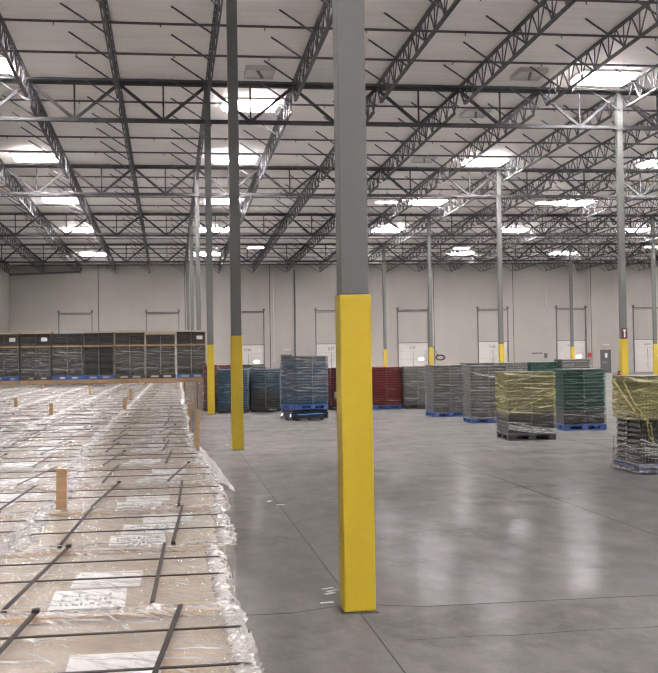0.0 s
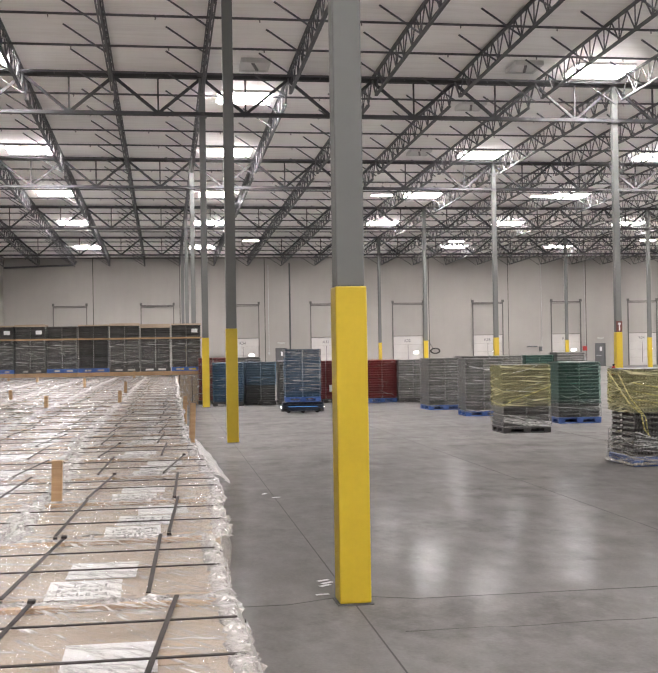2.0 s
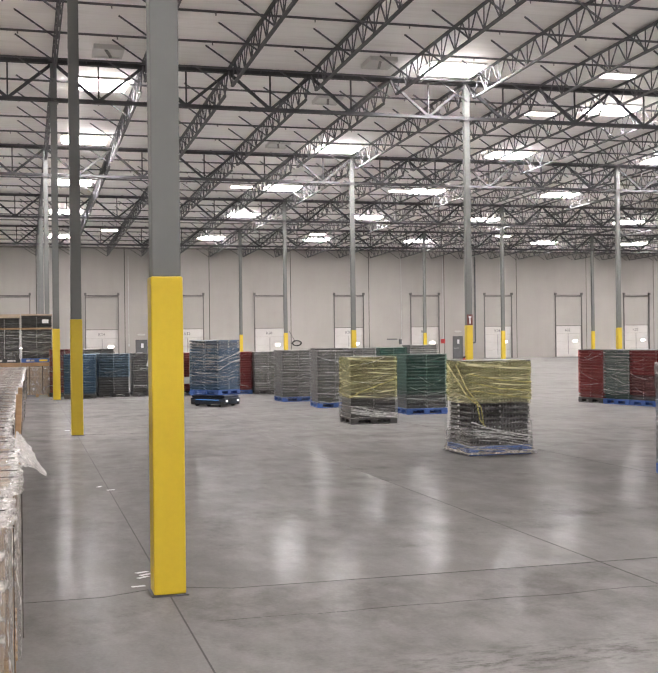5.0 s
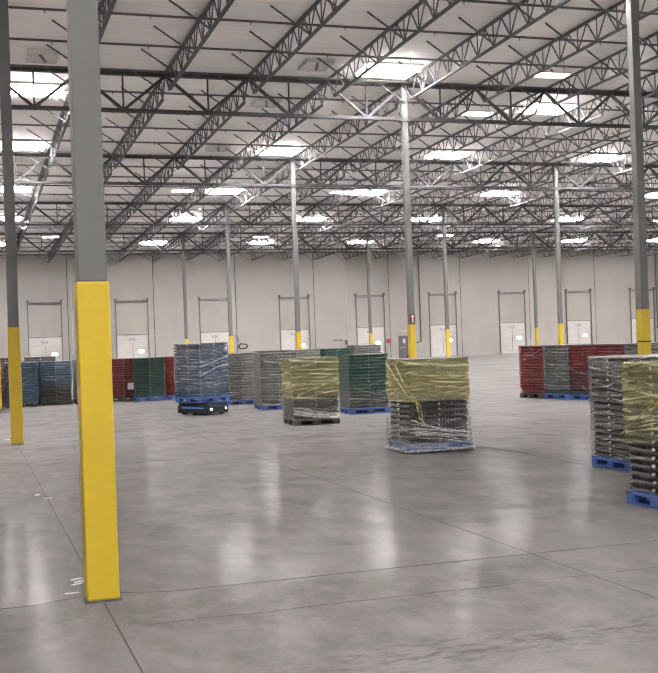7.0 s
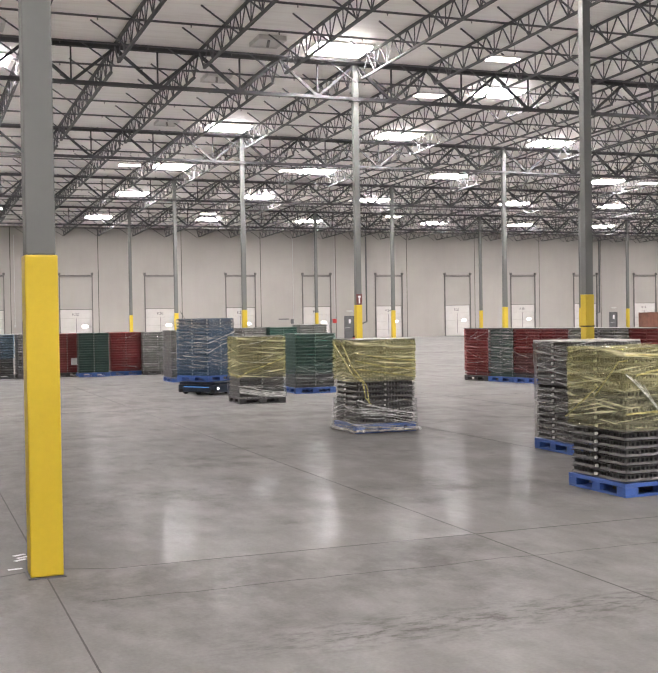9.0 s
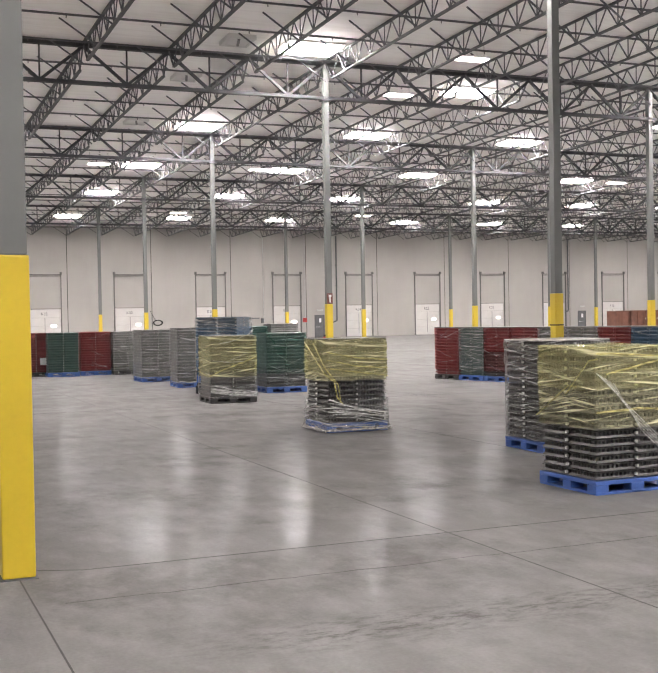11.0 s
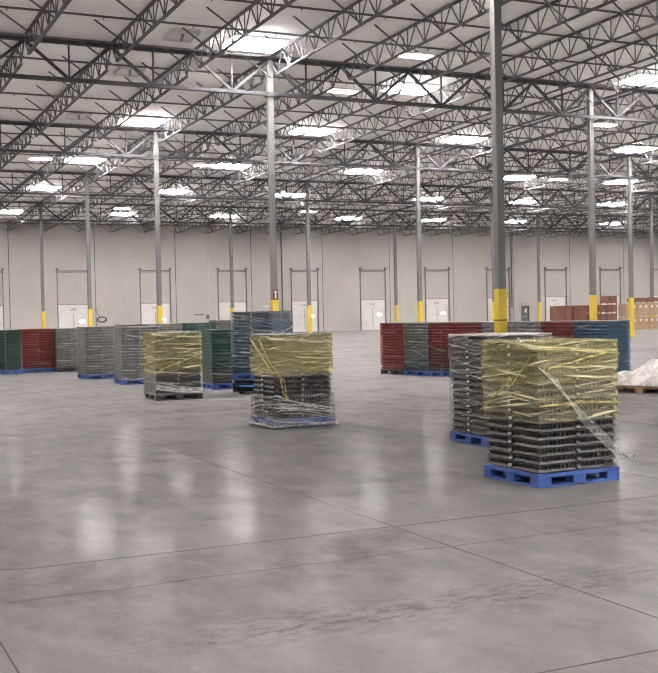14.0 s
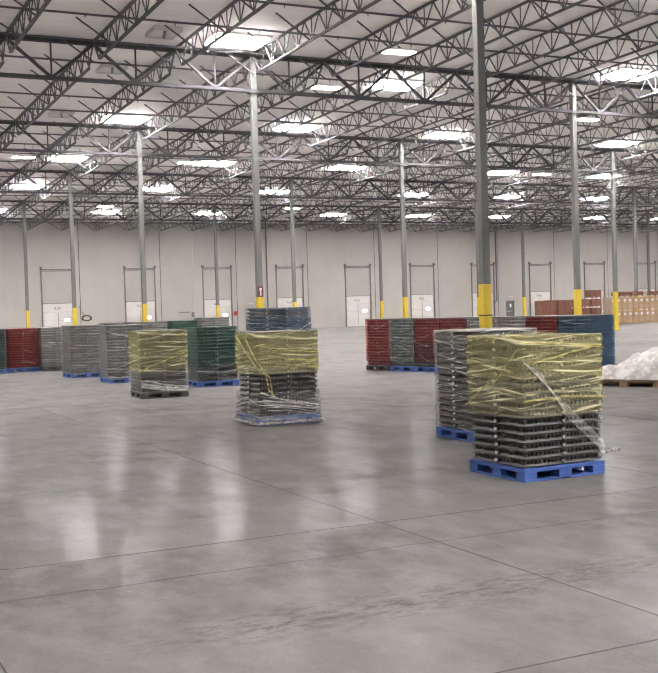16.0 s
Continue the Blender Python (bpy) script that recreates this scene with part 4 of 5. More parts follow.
def build_carton_load(variant, m=None):
    """Flat cartons on a wooden pallet under cloudy film, strapped both ways, with printed sheets on top."""
    rnd = random.Random(100 + variant)
    W, D, Z = 0.98, 1.26, 1.075
    ld = thing("carton_load", "brown cartons strapped and shrink-wrapped in cloudy film on a pallet", "pallet load", "carton loads", m=m)
    s = Solid()
    for fx in (-1, 0, 1):
        s.box(fx * (W / 2 - 0.06) - 0.05, -D / 2, 0.0, fx * (W / 2 - 0.06) + 0.05, D / 2, 0.09)
    for k in range(7):
        y = -D / 2 + k * (D - 0.1) / 6
        s.box(-W / 2, y, 0.092, W / 2, y + 0.1, 0.112)
    part("pallet", s, "wood", ld)
    for k in range(3):
        z0 = 0.115 + k * 0.32
        for sy in (-1, 1):
            e = rnd.uniform(-0.008, 0.008)
            part("carton", Solid().box(-W / 2 + 0.02 + e, min(0, sy * (D / 2 - 0.02)) + (0.004 if sy > 0 else 0), z0, W / 2 - 0.02 + e, max(0, sy * (D / 2 - 0.02)) - (0.004 if sy < 0 else 0), z0 + 0.316), "card", ld, bevel=0.008)
    for fx in (-0.24, 0.25):
        x = fx + rnd.uniform(-0.03, 0.03)
        lean = rnd.uniform(0.02, 0.09)
        part("strap", Solid().bar((x - lean, -D / 2 - 0.01, Z + 0.038), (x + lean, D / 2 - 0.02, Z + 0.038), 0.016, 0.004).box(x - lean - 0.01, -D / 2 - 0.034, 0.1, x - lean + 0.01, -D / 2 - 0.03, Z + 0.036), "strap", ld)
        if rnd.random() < 0.25:
            part("buckle", Solid().box(x + lean - 0.013, D / 2 - 0.05, Z + 0.036, x + lean + 0.013, D / 2 - 0.015, Z + 0.05), "strap", ld, "crimped dark strap seal", bevel=0.004)
    for fy in (-0.2, 0.25):
        y = fy + rnd.uniform(-0.06, 0.06)
        part("strap", Solid().box(-W / 2 - 0.01, y - 0.008, Z + 0.031, W / 2 + 0.01, y + 0.008, Z + 0.035).box(W / 2 + 0.034, y - 0.008, 0.1, W / 2 + 0.038, y + 0.008, Z + 0.02), "strap", ld)
    xs = 0.0 if variant == 0 else 0.08
    for k in range(2 + variant % 2):
        x, y = xs + rnd.uniform(-0.03, 0.03) + 0.05 * k, -0.38 + 0.36 * k
        sheet = part("label_sheet", Solid().box(-0.135, -0.16, 0, 0.135, 0.16, 0.003), "paper", ld, "white printed sheet", at=pose(x, y, Z + 0.002, 0, 0, rnd.uniform(-4, 2)))
        if k != 1 + variant % 2:
            for r in range(3):
                q = Solid()
                xx = -0.1
                while xx < 0.09:
                    l = rnd.uniform(0.008, 0.026)
                    z0 = -0.11 + r * 0.075
                    for b in range(rnd.randint(1, 3)):
                        q.box(xx, z0 + 0.018 * b, 0.0034, xx + l, z0 + 0.018 * b + 0.009, 0.0042)
                    if rnd.random() < 0.6:
                        q.box(xx, z0, 0.0034, xx + 0.006, z0 + rnd.uniform(0.03, 0.055), 0.0041)
                    xx += l + rnd.uniform(0.006, 0.014)
                part("print_line", q, "ink", sheet)
    part("edge_board", Solid().box(-W / 2 + 0.03, D / 2 - 0.05, Z + 0.004, W / 2 - 0.03, D / 2 - 0.01, Z + 0.022), "wood", ld, "thin wooden edge board")
    part("tape", Solid().box(W / 2 - 0.24, -0.12, Z + 0.001, W / 2 - 0.16, 0.1, Z + 0.003), "rope", ld)
    # the film: a rippled top and loose sides that bulge at the edges
    f = Solid()
    n, mm = 26, 30
    for i in range(n + 1):
        for j in range(mm + 1):
            u, v = 2 * i / n - 1, 2 * j / mm - 1
            x, y = u * (W / 2 + 0.018), v * (D / 2 + 0.012)
            q = Vector((x * 4 + variant * 9, y * 9, variant))
            edge = max(abs(u), abs(v)) ** 8
            z = Z + 0.018 + 0.008 * abs(noise.noise(q)) + 0.02 * edge * (0.3 + abs(noise.noise(q * 1.7))) + 0.004 * noise.noise(q * 3.1)
            f.v.append((x + 0.012 * edge * noise.noise(q * 2), y + 0.01 * edge * noise.noise(q * 2.3), z))
    for i in range(n):
        for j in range(mm):
            a = i * (mm + 1) + j
            f.f.append((a, a + mm + 1, a + mm + 2, a + 1))
    part("film_top", f.mesh("film_top", MAT["top_film"], True), "top_film", ld)
    part("film_skirt", film_mesh(W, D, 0.1, Z + 0.03, "top_film", 60 + variant, 0.024), "top_film", ld)
    for n, (p, q) in enumerate((((W / 2, -D / 2), (W / 2, D / 2)), ((-W / 2, D / 2), (W / 2, D / 2)), ((-W / 2, -D / 2), (-W / 2, D / 2)))):
        part("film_fold", ruffle(p, q, Z + 0.012, 0.06 if n != 1 else 0.05, variant * 5 + n), "crinkle_film", ld, "crumpled rim of film", smooth=True)
    return ld


def place_cartons():
    kinds = [build_carton_load(v) for v in range(4)]
    used = [False] * 4
    rnd = random.Random(5)
    PX, PY = 1.04, 1.315
    STEP = (-0.01, -0.03, 0.05, 0.1, 0.07, 0.01, -0.04)  # rows that stand in or out of line
    for c in range(7):
        for r in range(28):
            x, y = -1.7 - PX * c + (STEP[r] if r < len(STEP) else min(0.2, 0.009 * r - 0.08)), -5.2 + PY * r
            if x + 0.6 < -1.42 - (y + 9.9) * 0.165 or y > 31.5:
                continue
            v = rnd.randrange(4)
            m = pose(x + rnd.uniform(-0.02, 0.02), y, 0, 0, 0, rnd.uniform(-0.7, 0.7))
            if not used[v]:
                kinds[v].matrix_basis, used[v] = m, True
            else:
                copy_thing(kinds[v], m)
    # far cartons that carry the upper tiers of trays
    for c in range(8):
        v = rnd.randrange(4)
        copy_thing(kinds[v], pose(-0.62 - 1.13 * c, 33.45, 0))
    stakes = [(-2.08, -1.85, 0.25), (-3.3, 9.6, 0.2), (-3.4, 20.0, 0.25), (-2.24, 10.8, 0.22), (-2.29, 15.6, 0.25), (-1.17, 3.9, 0.3), (-1.17, 8.5, 0.2), (-6.5, 28.6, 0.25), (-4.25, 13.0, 0.2), (-2.5, 29.5, 0.25), (-5.3, 26, 0.2)]
    for x, y, h in stakes:
        solid_thing("wooden_stake", Solid().box(-0.03, -0.02, 0.2, 0.03, 0.02, 1.09 + h), "wood", "rough wooden stake standing up between the carton loads", "stake", "wooden stakes", m=pose(x, y, 0, random.uniform(-2, 2), random.uniform(-3, 3), random.uniform(-10, 10)), bevel=0.004)
    # a loose corner of film that hangs out over the edge of the cartons
    f = Solid()
    n, mm = 44, 18
    for i in range(n + 1):
        for j in range(mm + 1):
            u, v = i / n, j / mm
            l = 0.05 + 0.24 * min(1, u / 0.3) * max(0, 1 - max(0, u - 0.3) / 0.7)
            q = Vector((u * 7, v * 4, 3))
            w = 0.05 * noise.noise(q * 1.3) + 0.04 * noise.noise(q * 3.1)
            f.v.append((-1.14 + 0.85 * l * v + (0.03 * noise.noise(q) + w) * v, 0.1 + 2.5 * u + 0.5 * w * v, 1.09 - 0.85 * l * v * v + (0.04 * noise.noise(q * 1.9) - 0.8 * w) * v))
    for i in range(n):
        for j in range(mm):
            a = i * (mm + 1) + j
            f.f.append((a, a + mm + 1, a + mm + 2, a + 1))
    solid_thing("film_flap", f, "crinkle_film", "loose crumpled corner of clear film hanging from the cartons", "plastic film", smooth=True)
    # dark trays on dunnage over the far cartons, and short ones above a timber layer
    rnd = random.Random(8)
    def boards(x, z, h):
        s = Solid()
        for y0, y1 in ((-0.6, -0.45), (-0.1, 0.05), (0.35, 0.5)):
            s.box(-0.56, y0, 0, 0.56, y1, h)
        solid_thing("timber_layer", s, "wood", "pale timber boards laid between stacked loads", "boards", "timber layers", m=pose(x, 33.5, z, 0, 0, rnd.uniform(-0.6, 0.6)), bevel=0.004)
    for c in range(8):
        x = -0.62 - 1.13 * c
        boards(x, 1.112, 0.14)
        build_load("stacked_tray_load", "black trays in clear film standing on carton loads", pose(x, 33.5, 1.255), ["black"] * 12, pallet="pallet_blue" if c in (0, 3, 4, 6) else "black", films=[("clear_film", 0.15, 0.15 + 12 * TIER, 0)] if c % 4 != 3 else (), seed=70 + c, group="upper tray loads", w=1.1)
        top = 1.255 + 0.15 + 12 * TIER
        boards(x, top + 0.002, 0.06)
        s = thing("short_tray_load", "short stack of dark trays with card on top", "pallet load", "short tray loads", m=pose(x, 33.5, top + 0.064))
        n = 5 if c != 1 else 4
        for k in range(n):
            for sx in (-1, 1):
                part("tray_layer", tray_mesh(0.535, 1.0, TIER, "black", 5), "black", s, at=pose(sx * 0.2675, 0, k * TIER))
        if c != 4:
            part("card_cover", Solid().box(-0.55, -0.52, n * TIER + 0.002, 0.55, 0.5, n * TIER + rnd.uniform(0.05, 0.14)), "card", s, "folded cardboard cover", bevel=0.01, at=pose(0, 0, 0, 0, rnd.uniform(-0.5, 0.5), 0))
        if c in (0, 5, 6):
            part("paper_label", Solid().box(0.2, -0.516, 0.16, 0.42, -0.511, 0.3), "paper", s, "white paper label")


# ---- the mobile robot and its load ----
def build_robot():
    rb = thing("mobile_robot", "dark low warehouse robot carrying a wrapped load of blue trays", "robot")
    L, Wd = 1.32, 0.74
    # front points along +x
    body = part("body", Solid().box(-L / 2, -Wd / 2, 0.06, L / 2, Wd / 2, 0.26), "robot", rb, "dark blue-black body shell", bevel=0.03)
    part("top_plate", Solid().box(-L / 2 + 0.03, -Wd / 2 + 0.03, 0.26, L / 2 - 0.03, Wd / 2 - 0.03, 0.33), "robot", rb, bevel=0.015)
    part("lifter", Solid().box(-0.5, -0.3, 0.33, 0.5, 0.3, 0.35), "dark_metal", rb)
    for sy in (-1, 1):
        part("status_strip", Solid().box(-0.45, sy * Wd / 2 - 0.004, 0.19, 0.45, sy * Wd / 2 + 0.004, 0.205), "robot_strip", body, "thin blue light strip")
    for sx in (-1, 1):
        for sy in (-1, 1):
            part("headlight", Solid().tube((sx * (L / 2 - 0.02), sy * (Wd / 2 - 0.1), 0.17), (sx * (L / 2 + 0.012), sy * (Wd / 2 - 0.1), 0.17), 0.021, 14), "headlight", body, "small round white lamp")
            part("scanner", Solid().tube((sx * (L / 2 - 0.1), sy * (Wd / 2 - 0.08), 0.05), (sx * (L / 2 - 0.1), sy * (Wd / 2 - 0.08), 0.14), 0.11, 16), "rubber", body)
    for sx in (-0.45, 0, 0.45):
        for sy in (-0.3, 0.3):
            part("wheel", Solid().tube((sx, sy - 0.03, 0.07), (sx, sy + 0.03, 0.07), 0.07, 16), "rubber", rb)
    w, d, z0 = 1.11, 1.03, 0.35
    part("pallet", pallet_mesh(w, d, "pallet_blue"), "pallet_blue", rb, "blue plastic pallet", at=pose(0, 0, z0))
    for k in range(17):
        for sx in (-1, 1):
            part("tray", tray_mesh((w - 0.03) / 2, d - 0.03, TIER, "navy", 5), "navy", rb, at=pose(sx * (w - 0.03) / 4, 0, z0 + 0.15 + k * TIER))
        for cx, cy in ((w / 2 - 0.015, 0), (0, -d / 2 + 0.01), (w / 2 - 0.03, -d / 2 + 0.02)):
            part("clip", clip_mesh(), "white", rb, at=pose(cx, cy, z0 + 0.15 + k * TIER))
    top = z0 + 0.15 + 17 * TIER
    part("stretch_film", film_mesh(w, d, z0 + 0.13, top - 0.25, "blue_film", 3.3, 0.01), "blue_film", rb, "blue stretch film")
    part("stretch_film", film_mesh(w, d, z0 + 0.3, top, "clear_film", 4.3, 0.018), "clear_film", rb, "clear stretch film")
    part("film_band", band([(w / 2 + 0.025, -0.5, 1.35), (w / 2 + 0.035, 0.5, 1.62)], "rope_and_glint", 0.05, 2), "rope_and_glint", rb)
    part("film_band", band([(w / 2 + 0.025, -0.5, 1.1), (w / 2 + 0.025, 0.0, 1.3), (w / 2 + 0.035, 0.5, 1.4)], "rope_and_glint", 0.05, 3), "rope_and_glint", rb)
    return rb


# ---- loose things further off ----
def build_bag_load():
    ld = thing("sheeted_load", "low load under a milky plastic sheet on a wooden pallet", "pallet load", m=pose(16.35, 10.35, 0, 0, 0, -68))
    s = Solid()
    for y in (-0.55, 0, 0.55):
        for x in (-1.15, -0.4, 0.4, 1.15):
            s.box(x - 0.1, y - 0.06, 0, x + 0.1, y + 0.06, 0.1)
    for k in range(8):
        y = -0.62 + k * 0.16
        s.box(-1.25, y, 0.102, 1.25, y + 0.13, 0.125)
    part("pallet", s, "wood", ld)
    f = Solid()
    n = 34
    for i in range(n + 1):
        for j in range(n + 1):
            u, v = 2 * i / n - 1, 2 * j / n - 1
            q = Vector((u * 2.2, v * 2.2, 4.4))
            r = max(abs(u), abs(v))
            h = (0.72 + 0.12 * u) * max(0, 1 - r ** 2.4) * (0.8 + 0.45 * noise.noise(q)) + 0.07 * noise.noise(q * 3.4) * (1 - r ** 6)
            f.v.append((u * 1.24, v * 0.64, 0.13 + max(0.0, h + 0.03)))
    for i in range(n):
        for j in range(n):
            a = i * (n + 1) + j
            f.f.append((a, a + n + 1, a + n + 2, a + 1))
    part("plastic_sheet", f.mesh("plastic_sheet", MAT["bag"], True), "bag", ld, "crumpled milky sheet")
    inner = Solid().box(-1.0, -0.5, 0.126, 1.0, 0.5, 0.3)
    part("sacks", inner, "card", ld, bevel=0.06)


def build_crate(w, d, h, mat, kind_label):
    c = thing("crate", kind_label, "crate", "far crates")
    part("box", Solid().box(-w / 2 + 0.02, -d / 2 + 0.02, 0.1, w / 2 - 0.02, d / 2 - 0.02, h - 0.02), "dark_wood" if mat == "dark" else "card", c)
    fm = "dark_wood" if mat == "dark" else "wood"
    for sx in (-1, 0, 1):
        part("batten", Solid().box(sx * (w / 2 - 0.05) - 0.05, -d / 2 - 0.02, 0, sx * (w / 2 - 0.05) + 0.05, -d / 2 + 0.02, h), fm, c)
    for z in (0.1, h / 2 - 0.05, h - 0.1):
        part("rail", Solid().box(-w / 2, -d / 2 - 0.012, z, w / 2, -d / 2 + 0.015, z + 0.1), fm, c)
    for sx in (-0.25, 0.25) if mat != "dark" else ():
        part("label", Solid().box(sx * w - 0.09, -d / 2 + 0.005, h * 0.68, sx * w + 0.09, -d / 2 + 0.012, h * 0.68 + 0.16), "paper", c)
    return c


def place_crates():
    pale = build_crate(1.12, 1.0, 1.06, "pale", "pale timber crate with card panels and white labels")
    dark = build_crate(1.28, 1.1, 2.05, "dark", "red-brown crate with a plain front")
    y = 60.0
    first = True
    for k in range(9):
        for lv in range(2):
            m = pose(57.6 + 1.16 * k, y, lv * 1.07)
            if first:
                pale.matrix_basis, first = m, False
            else:
                copy_thing(pale, m)
    low = build_crate(1.2, 0.9, 0.42, "dark", "low brown crate lying on the stacked crates")
    low.matrix_basis = pose(58.5, y, 2.14)
    for x in (59.8, 62.2, 63.6):
        copy_thing(low, pose(x, y, 2.14))
    dark.matrix_basis = pose(51.4, y + 0.4, 0)
    copy_thing(dark, pose(52.7, y + 0.2, 0))
    mid = build_crate(0.95, 0.9, 0.68, "dark", "red-brown wooden box stacked in a pile")
    mid.matrix_basis = pose(53.85, y, 0)
    for x, z in ((53.85, 0.69), (53.85, 1.38), (54.8, 0), (54.8, 0.69), (54.8, 1.38), (55.9, 0), (55.9, 0.69), (55.9, 1.38), (55.9, 2.07), (56.6, 2.14)):
        copy_thing(mid, pose(x, y + (0.25 if x != 53.85 else 0), z if x != 56.6 else 1.4)) if x != 56.6 else None


def build_floor_joints():
    j = thing("floor_joint", "dark sawn control joints in the concrete floor", "floor joint", kind="structure")
    for k in range(-4, 28):
        x = k * BAY / 4 - (0.1 if k % 4 else 0.0)
        part("saw_cut", Solid().box(x - 0.006, BACK_Y, 0.0, x + 0.006, WALL_Y, 0.0015), "joint", j)
    for k in range(-1, 7):
        y = k * BAY
        for i in range(-1, 7):
            part("saw_cut", Solid().box(i * BAY + 0.5, y - 0.008, 0.0, (i + 1) * BAY - 0.5, y + 0.008, 0.0015), "joint", j)
    part("saw_cut", Solid().box(0.4, -3.897, 0.0, BAY - 0.5, -3.883, 0.0015), "joint", j)
    # a crack that wanders along the cross joint
    c = Solid()
    pts = [Vector((0.2 + 0.12 * n, -0.97 + 0.05 * noise.noise(Vector((n * 0.21, 4, 0))) + 0.02 * noise.noise(Vector((n * 0.9, 7, 0))), 0.0008)) for n in range(62)]
    for n, (a, b) in enumerate(zip(pts, pts[1:])):
        c.bar(a, b, 0.004 + 0.009 * abs(noise.noise(Vector((n * 0.37, 1, 2)))), 0.0014)
    part("crack", c, "joint", j, "thin wandering crack in the concrete")
    # diamond cuts round the near columns
    for n in range(3):
        for sx in (-1, 1):
            part("saw_cut", Solid().bar((sx * 0.5, n * BAY, 0.0008), (sx * 0.12, n * BAY + 0.16, 0.0008), 0.012, 0.0016), "joint", j)


def build_paper_scraps():
    for x, y, a in ((-0.2, 0.29, 8), (-0.13, 0.62, 35), (-0.1, 0.72, 30), (-0.12, 0.82, 28), (0.02, 6.2, 10), (-0.1, 6.6, 60), (-0.16, 16.6, 20)):
        solid_thing("paper_scrap", Solid().box(-0.055, -0.02, 0.002, 0.055, 0.02, 0.004), "paper", "small torn white paper strip lying on the floor", "scrap", "paper scraps", m=pose(x, y, 0, 0, 0, a))


def build_wall_fittings():
    """Pipes, signs and small boxes on the dock wall."""
    for x, z0 in ((9.89, 1.6), (41.27, 1.6), (68.3, 2.2)):
        s = Solid().tube((0, -0.12, z0), (0, -0.12, 9.9), 0.07, 10).tube((0, -0.12, z0), (-0.45, -0.12, z0 - 0.15), 0.07, 10)
        for z in (3, 5, 7, 9):
            s.box(-0.1, -0.14, z, 0.1, -0.004, z + 0.05)
        solid_thing("roof_drain_pipe", s, "dark_metal", "dark drain pipe running down the dock wall", "pipe", "drain pipes", m=pose(x, WALL_Y, 0))
    for x in (7.95, 33.7, 37.96):
        solid_thing("conduit", Solid().tube((0, -0.03, 1.8), (0, -0.03, 9.7), 0.022, 8).box(-0.06, -0.07, 1.6, 0.06, -0.004, 1.8), "bright_steel", "thin grey conduit with a switch box on the wall", "conduit", "conduits", m=pose(x, WALL_Y, 0))
    for x in MAN_DOORS:
        sg = thing("exit_lamp", "small white twin-head emergency lamp over an exit door", "lamp", "exit lamps", m=pose(x, WALL_Y, 2.55))
        part("box", Solid().box(-0.2, -0.1, 0, 0.2, -0.004, 0.16), "white", sg, bevel=0.01)
        for sx in (-1, 1):
            part("head", Solid().tube((sx * 0.27, -0.08, 0.1), (sx * 0.27, -0.16, 0.06), 0.07, 12), "white", sg)
    h = thing("hose_reel", "dark coiled cable hung on the dock wall", "hose reel", m=pose(23.38, WALL_Y, 1.7))
    ring = Solid()
    for r in (0.3, 0.36):
        for k in range(20):
            a, b = 2 * math.pi * k / 20, 2 * math.pi * (k + 1) / 20
            ring.tube((1.25 * r * math.cos(a), -0.08, 0.7 * r * math.sin(a)), (1.25 * r * math.cos(b), -0.08, 0.7 * r * math.sin(b)), 0.035, 6)
    part("coil", ring, "rubber", h)
    part("hook", Solid().box(-0.03, -0.12, 0.2, 0.03, -0.004, 0.26), "steel", h)
    part("cord", Solid().tube((-0.7, -0.05, 1.1), (-0.2, -0.07, 0.2), 0.02, 6), "rubber", h)
    f = thing("wall_bracket", "dark steel bracket with a hanging box on the wall", "bracket", m=pose(32.67, WALL_Y, 1.9))
    part("arm", Solid().box(-0.5, -0.25, 0, 0.5, -0.15, 0.12).box(-0.1, -0.15, 0.0, 0.1, -0.004, 0.12), "dark_metal", f)
    part("box", Solid().box(0.75, -0.2, -0.4, 1.0, -0.004, 0.05), "dark_metal", f, bevel=0.01)
    a = thing("fire_alarm_box", "small red fire alarm box on the dock wall", "alarm box", m=pose(37.9, WALL_Y, 1.5))
    part("case", Solid().box(-0.2, -0.14, 0, 0.2, -0.004, 0.42), "red_paint", a, bevel=0.015)
    # header pipe in the far corner
    solid_thing("header_pipe", Solid().tube((-15.2, 0, 9.55), (-9.2, 0, 9.75), 0.09, 10).tube((-9.2, 0, 9.75), (-9.0, 0, 10.1), 0.09, 10), "dark_metal", "dark sprinkler header pipe in the corner under the roof", "pipe", m=pose(0, 90.9, 0))
    # extinguisher and sign on a column
    e = thing("fire_extinguisher", "red fire extinguisher hung on a column", "extinguisher", m=pose(BAY - 0.22, 2 * BAY - 0.05, 0.72))
    part("cylinder", Solid().tube((0, 0, 0), (0, 0, 0.42), 0.075, 16).tube((0, 0, 0.42), (0, 0, 0.48), 0.075, 16, 0.03), "red_paint", e)
    part("valve", Solid().box(-0.03, -0.03, 0.48, 0.03, 0.03, 0.54).box(-0.015, -0.12, 0.52, 0.015, 0.03, 0.545), "rubber", e)
    part("hook", Solid().box(0.05, -0.02, 0.3, 0.11, 0.02, 0.36), "steel", e)
    g = thing("column_sign", "small red and white sign on a column above the sleeve", "sign", m=pose(BAY, 2 * BAY, 2.45))
    part("plate", Solid().box(-0.115, -0.122, 0.0, 0.115, -0.112, 0.4), "sign_red", g)
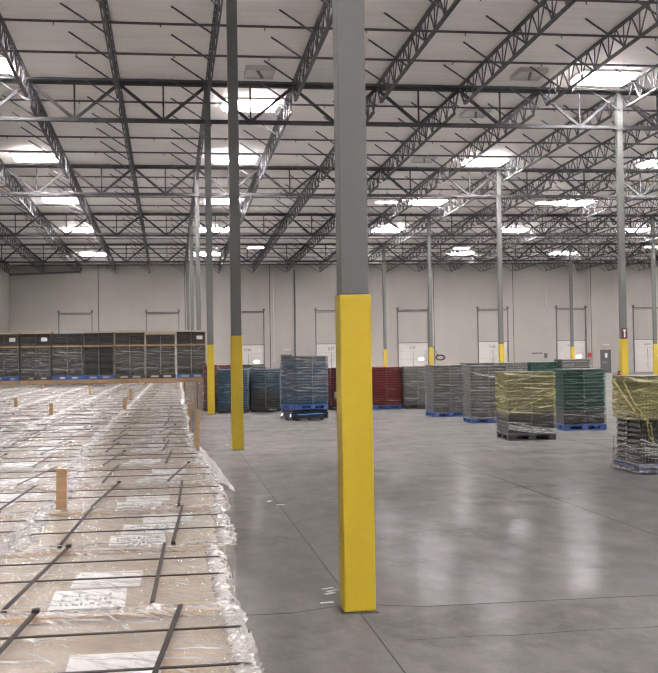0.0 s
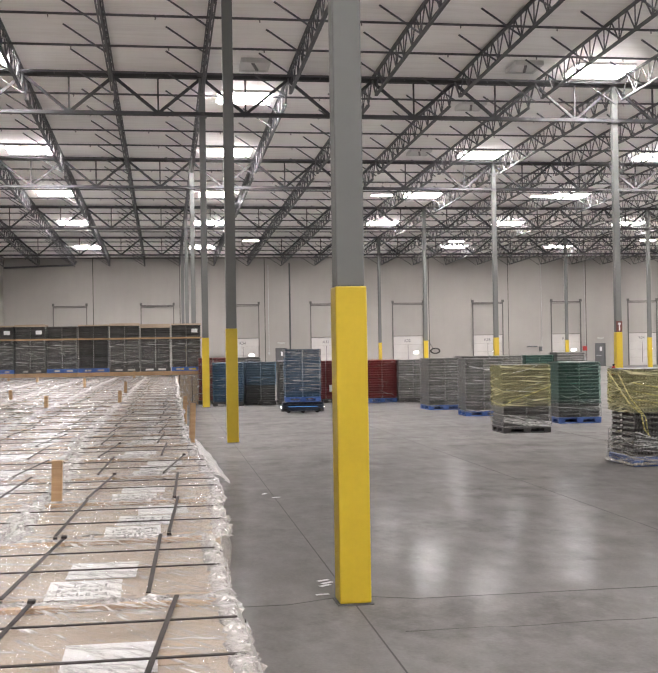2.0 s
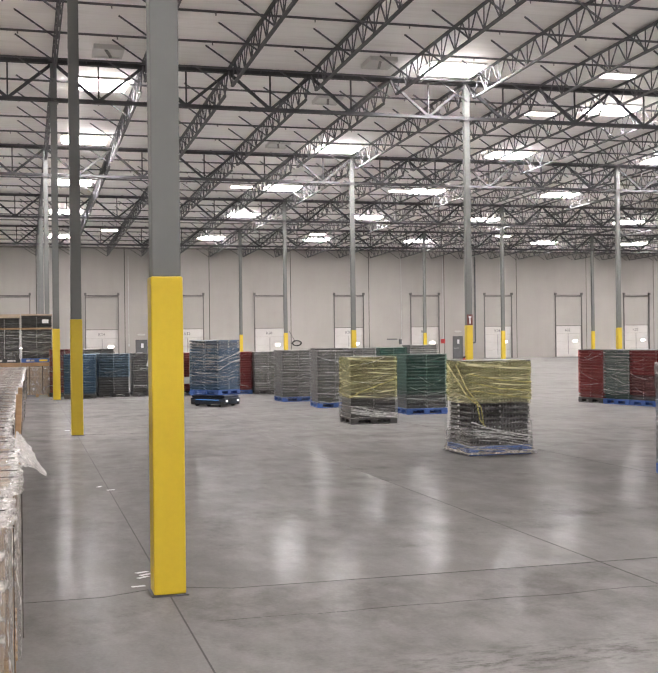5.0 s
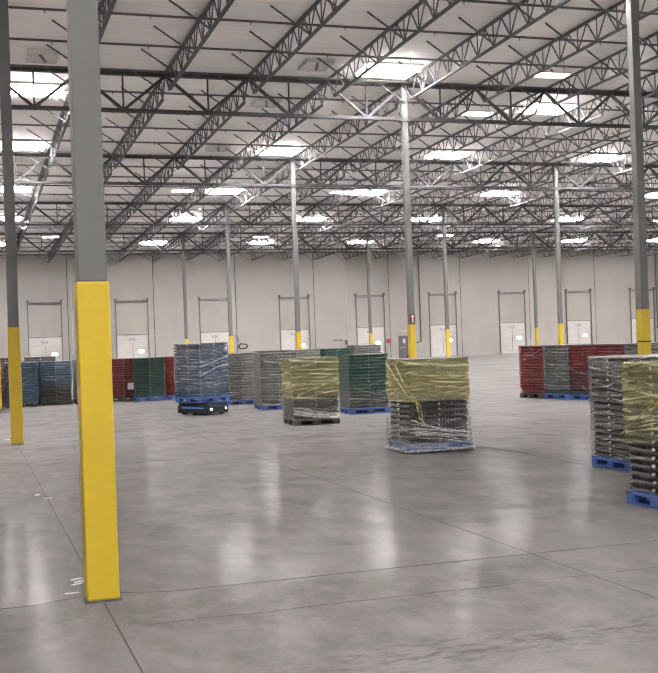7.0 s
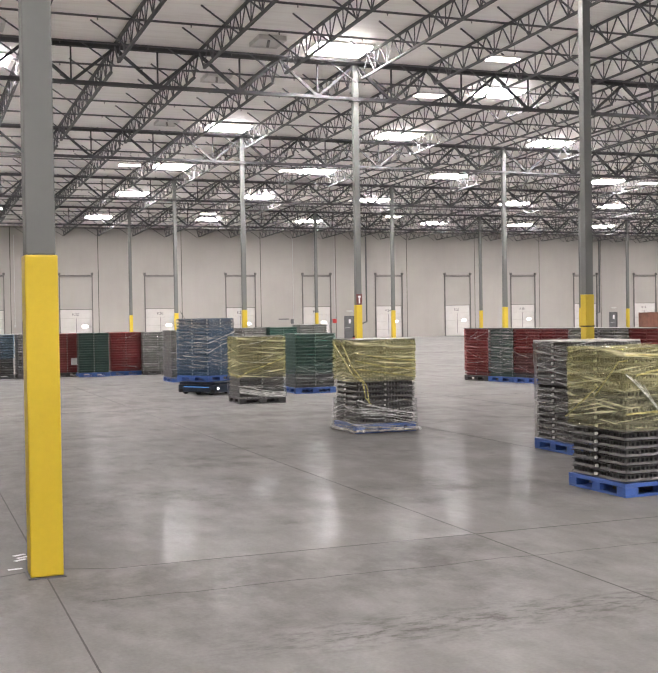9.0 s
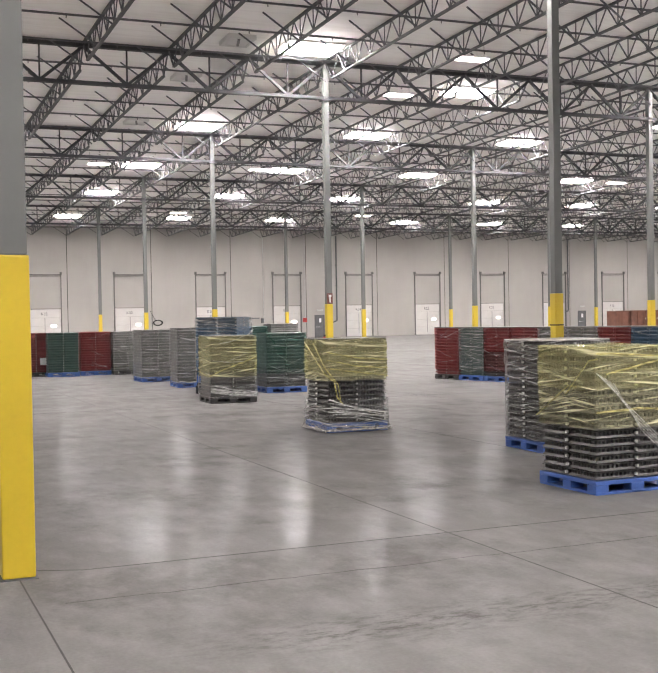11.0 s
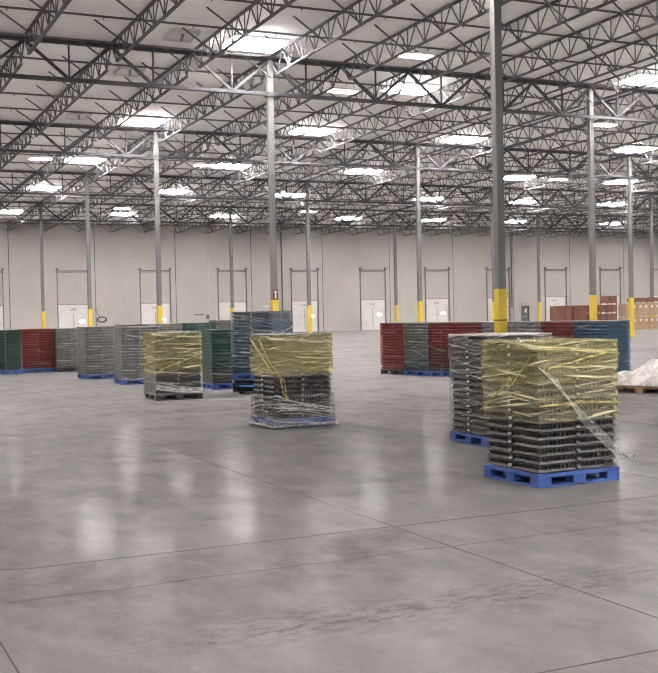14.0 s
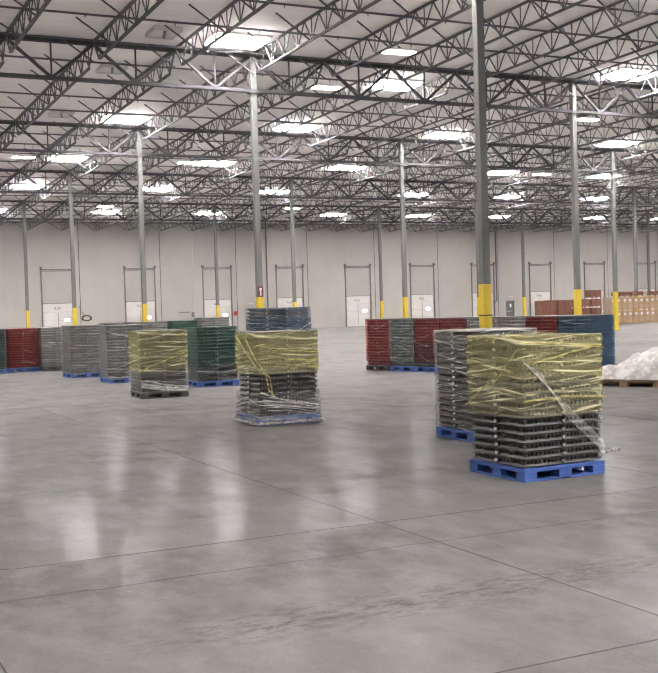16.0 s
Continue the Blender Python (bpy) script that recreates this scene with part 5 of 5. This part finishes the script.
    part("arrow", Solid().box(-0.02, -0.126, 0.05, 0.03, -0.1225, 0.33).box(-0.05, -0.126, 0.27, 0.06, -0.1225, 0.34), "paper", g)
    bnd = thing("column_strap", "thin black strap round a yellow column sleeve", "strap", m=pose(BAY, BAY, 1.62))
    part("strap", Solid().box(-0.127, -0.127, 0, 0.127, -0.124, 0.03).box(-0.127, -0.124, 0, -0.124, 0.127, 0.03).box(0.124, -0.124, 0, 0.127, 0.127, 0.03).box(-0.124, 0.124, 0, 0.124, 0.127, 0.03), "rubber", bnd)
    part("buckle", Solid().box(-0.02, -0.128, -0.34, 0.03, -0.1245, -0.3).box(0.0, -0.128, -0.44, 0.04, -0.1245, -0.41), "rubber", bnd)


def add_door_number(dock, word):
    cu = bpy.data.curves.new("number", "FONT")
    cu.body, cu.size, cu.align_x, cu.extrude = word, 0.36, "CENTER", 0.004
    cu.materials.append(MAT["ink"])
    ob = new("number", cu)
    ob.parent = dock
    ob.matrix_basis = pose(-0.05, 0.094, 2.55, 90, 0, 0)
    tagged(ob, "dark stencilled dock number")


build_shell()
build_dock_wall()
door = build_dock_door()
docks = [door] + [copy_thing(door, pose(x, WALL_Y, 0)) for x in DOOR_X[1:]]
door.matrix_basis = pose(DOOR_X[0], WALL_Y, 0)
for n, dock in enumerate(docks):
    if 40 - 2 * n > 0:
        add_door_number(dock, "K%d" % (40 - 2 * n))
ex = build_exit_door()
for n, x in enumerate(MAN_DOORS):
    if n == 0:
        ex.matrix_basis = pose(x, WALL_Y, 0)
    else:
        copy_thing(ex, pose(x, WALL_Y, 0))
for i in range(0, 7):
    for j in range(-1, 6):
        build_column(i, j, pose(i * BAY, j * BAY, 0))
build_roof()
place_roof_lights()
place_roof_hatches()
place_loads()
place_cartons()
build_bag_load()
place_crates()
build_floor_joints()
build_paper_scraps()
build_wall_fittings()
robot = build_robot()


def motions():
    """The robot turns on the spot, then drives slowly across the floor."""
    rows = []
    # seconds, x, y, heading from the way to the camera end (-y) towards +x
    for t, x, y, a in (
        (0, 2.72, 25.75, 114), (0.5, 2.77, 25.9, 112), (1, 2.75, 25.9, 104), (1.5, 2.73, 25.95, 94), (2, 2.85, 26.1, 86),
        (2.5, 2.92, 25.8, 86), (3, 3.17, 25.8, 85), (3.5, 3.43, 25.75, 78), (4, 3.78, 25.4, 64), (4.5, 4.2, 25.0, 50),
        (5.5, 4.65, 23.8, 36), (7, 5.27, 21.78, 29.5), (8, 5.86, 20.6, 29), (9, 6.4, 19.7, 33), (10.2, 6.95, 18.9, 45), (11.5, 7.64, 18.1, 52),
        (12.5, 8.42, 17.43, 53), (13.5, 8.88, 16.6, 39), (14.5, 9.04, 15.8, 37), (15, 9.08, 15.4, 36), (16, 9.23, 14.85, 34),
    ):
        rows.append((t, pose(x, y, 0, 0, 0, a - 90)))
    walk(robot, rows)


motions()
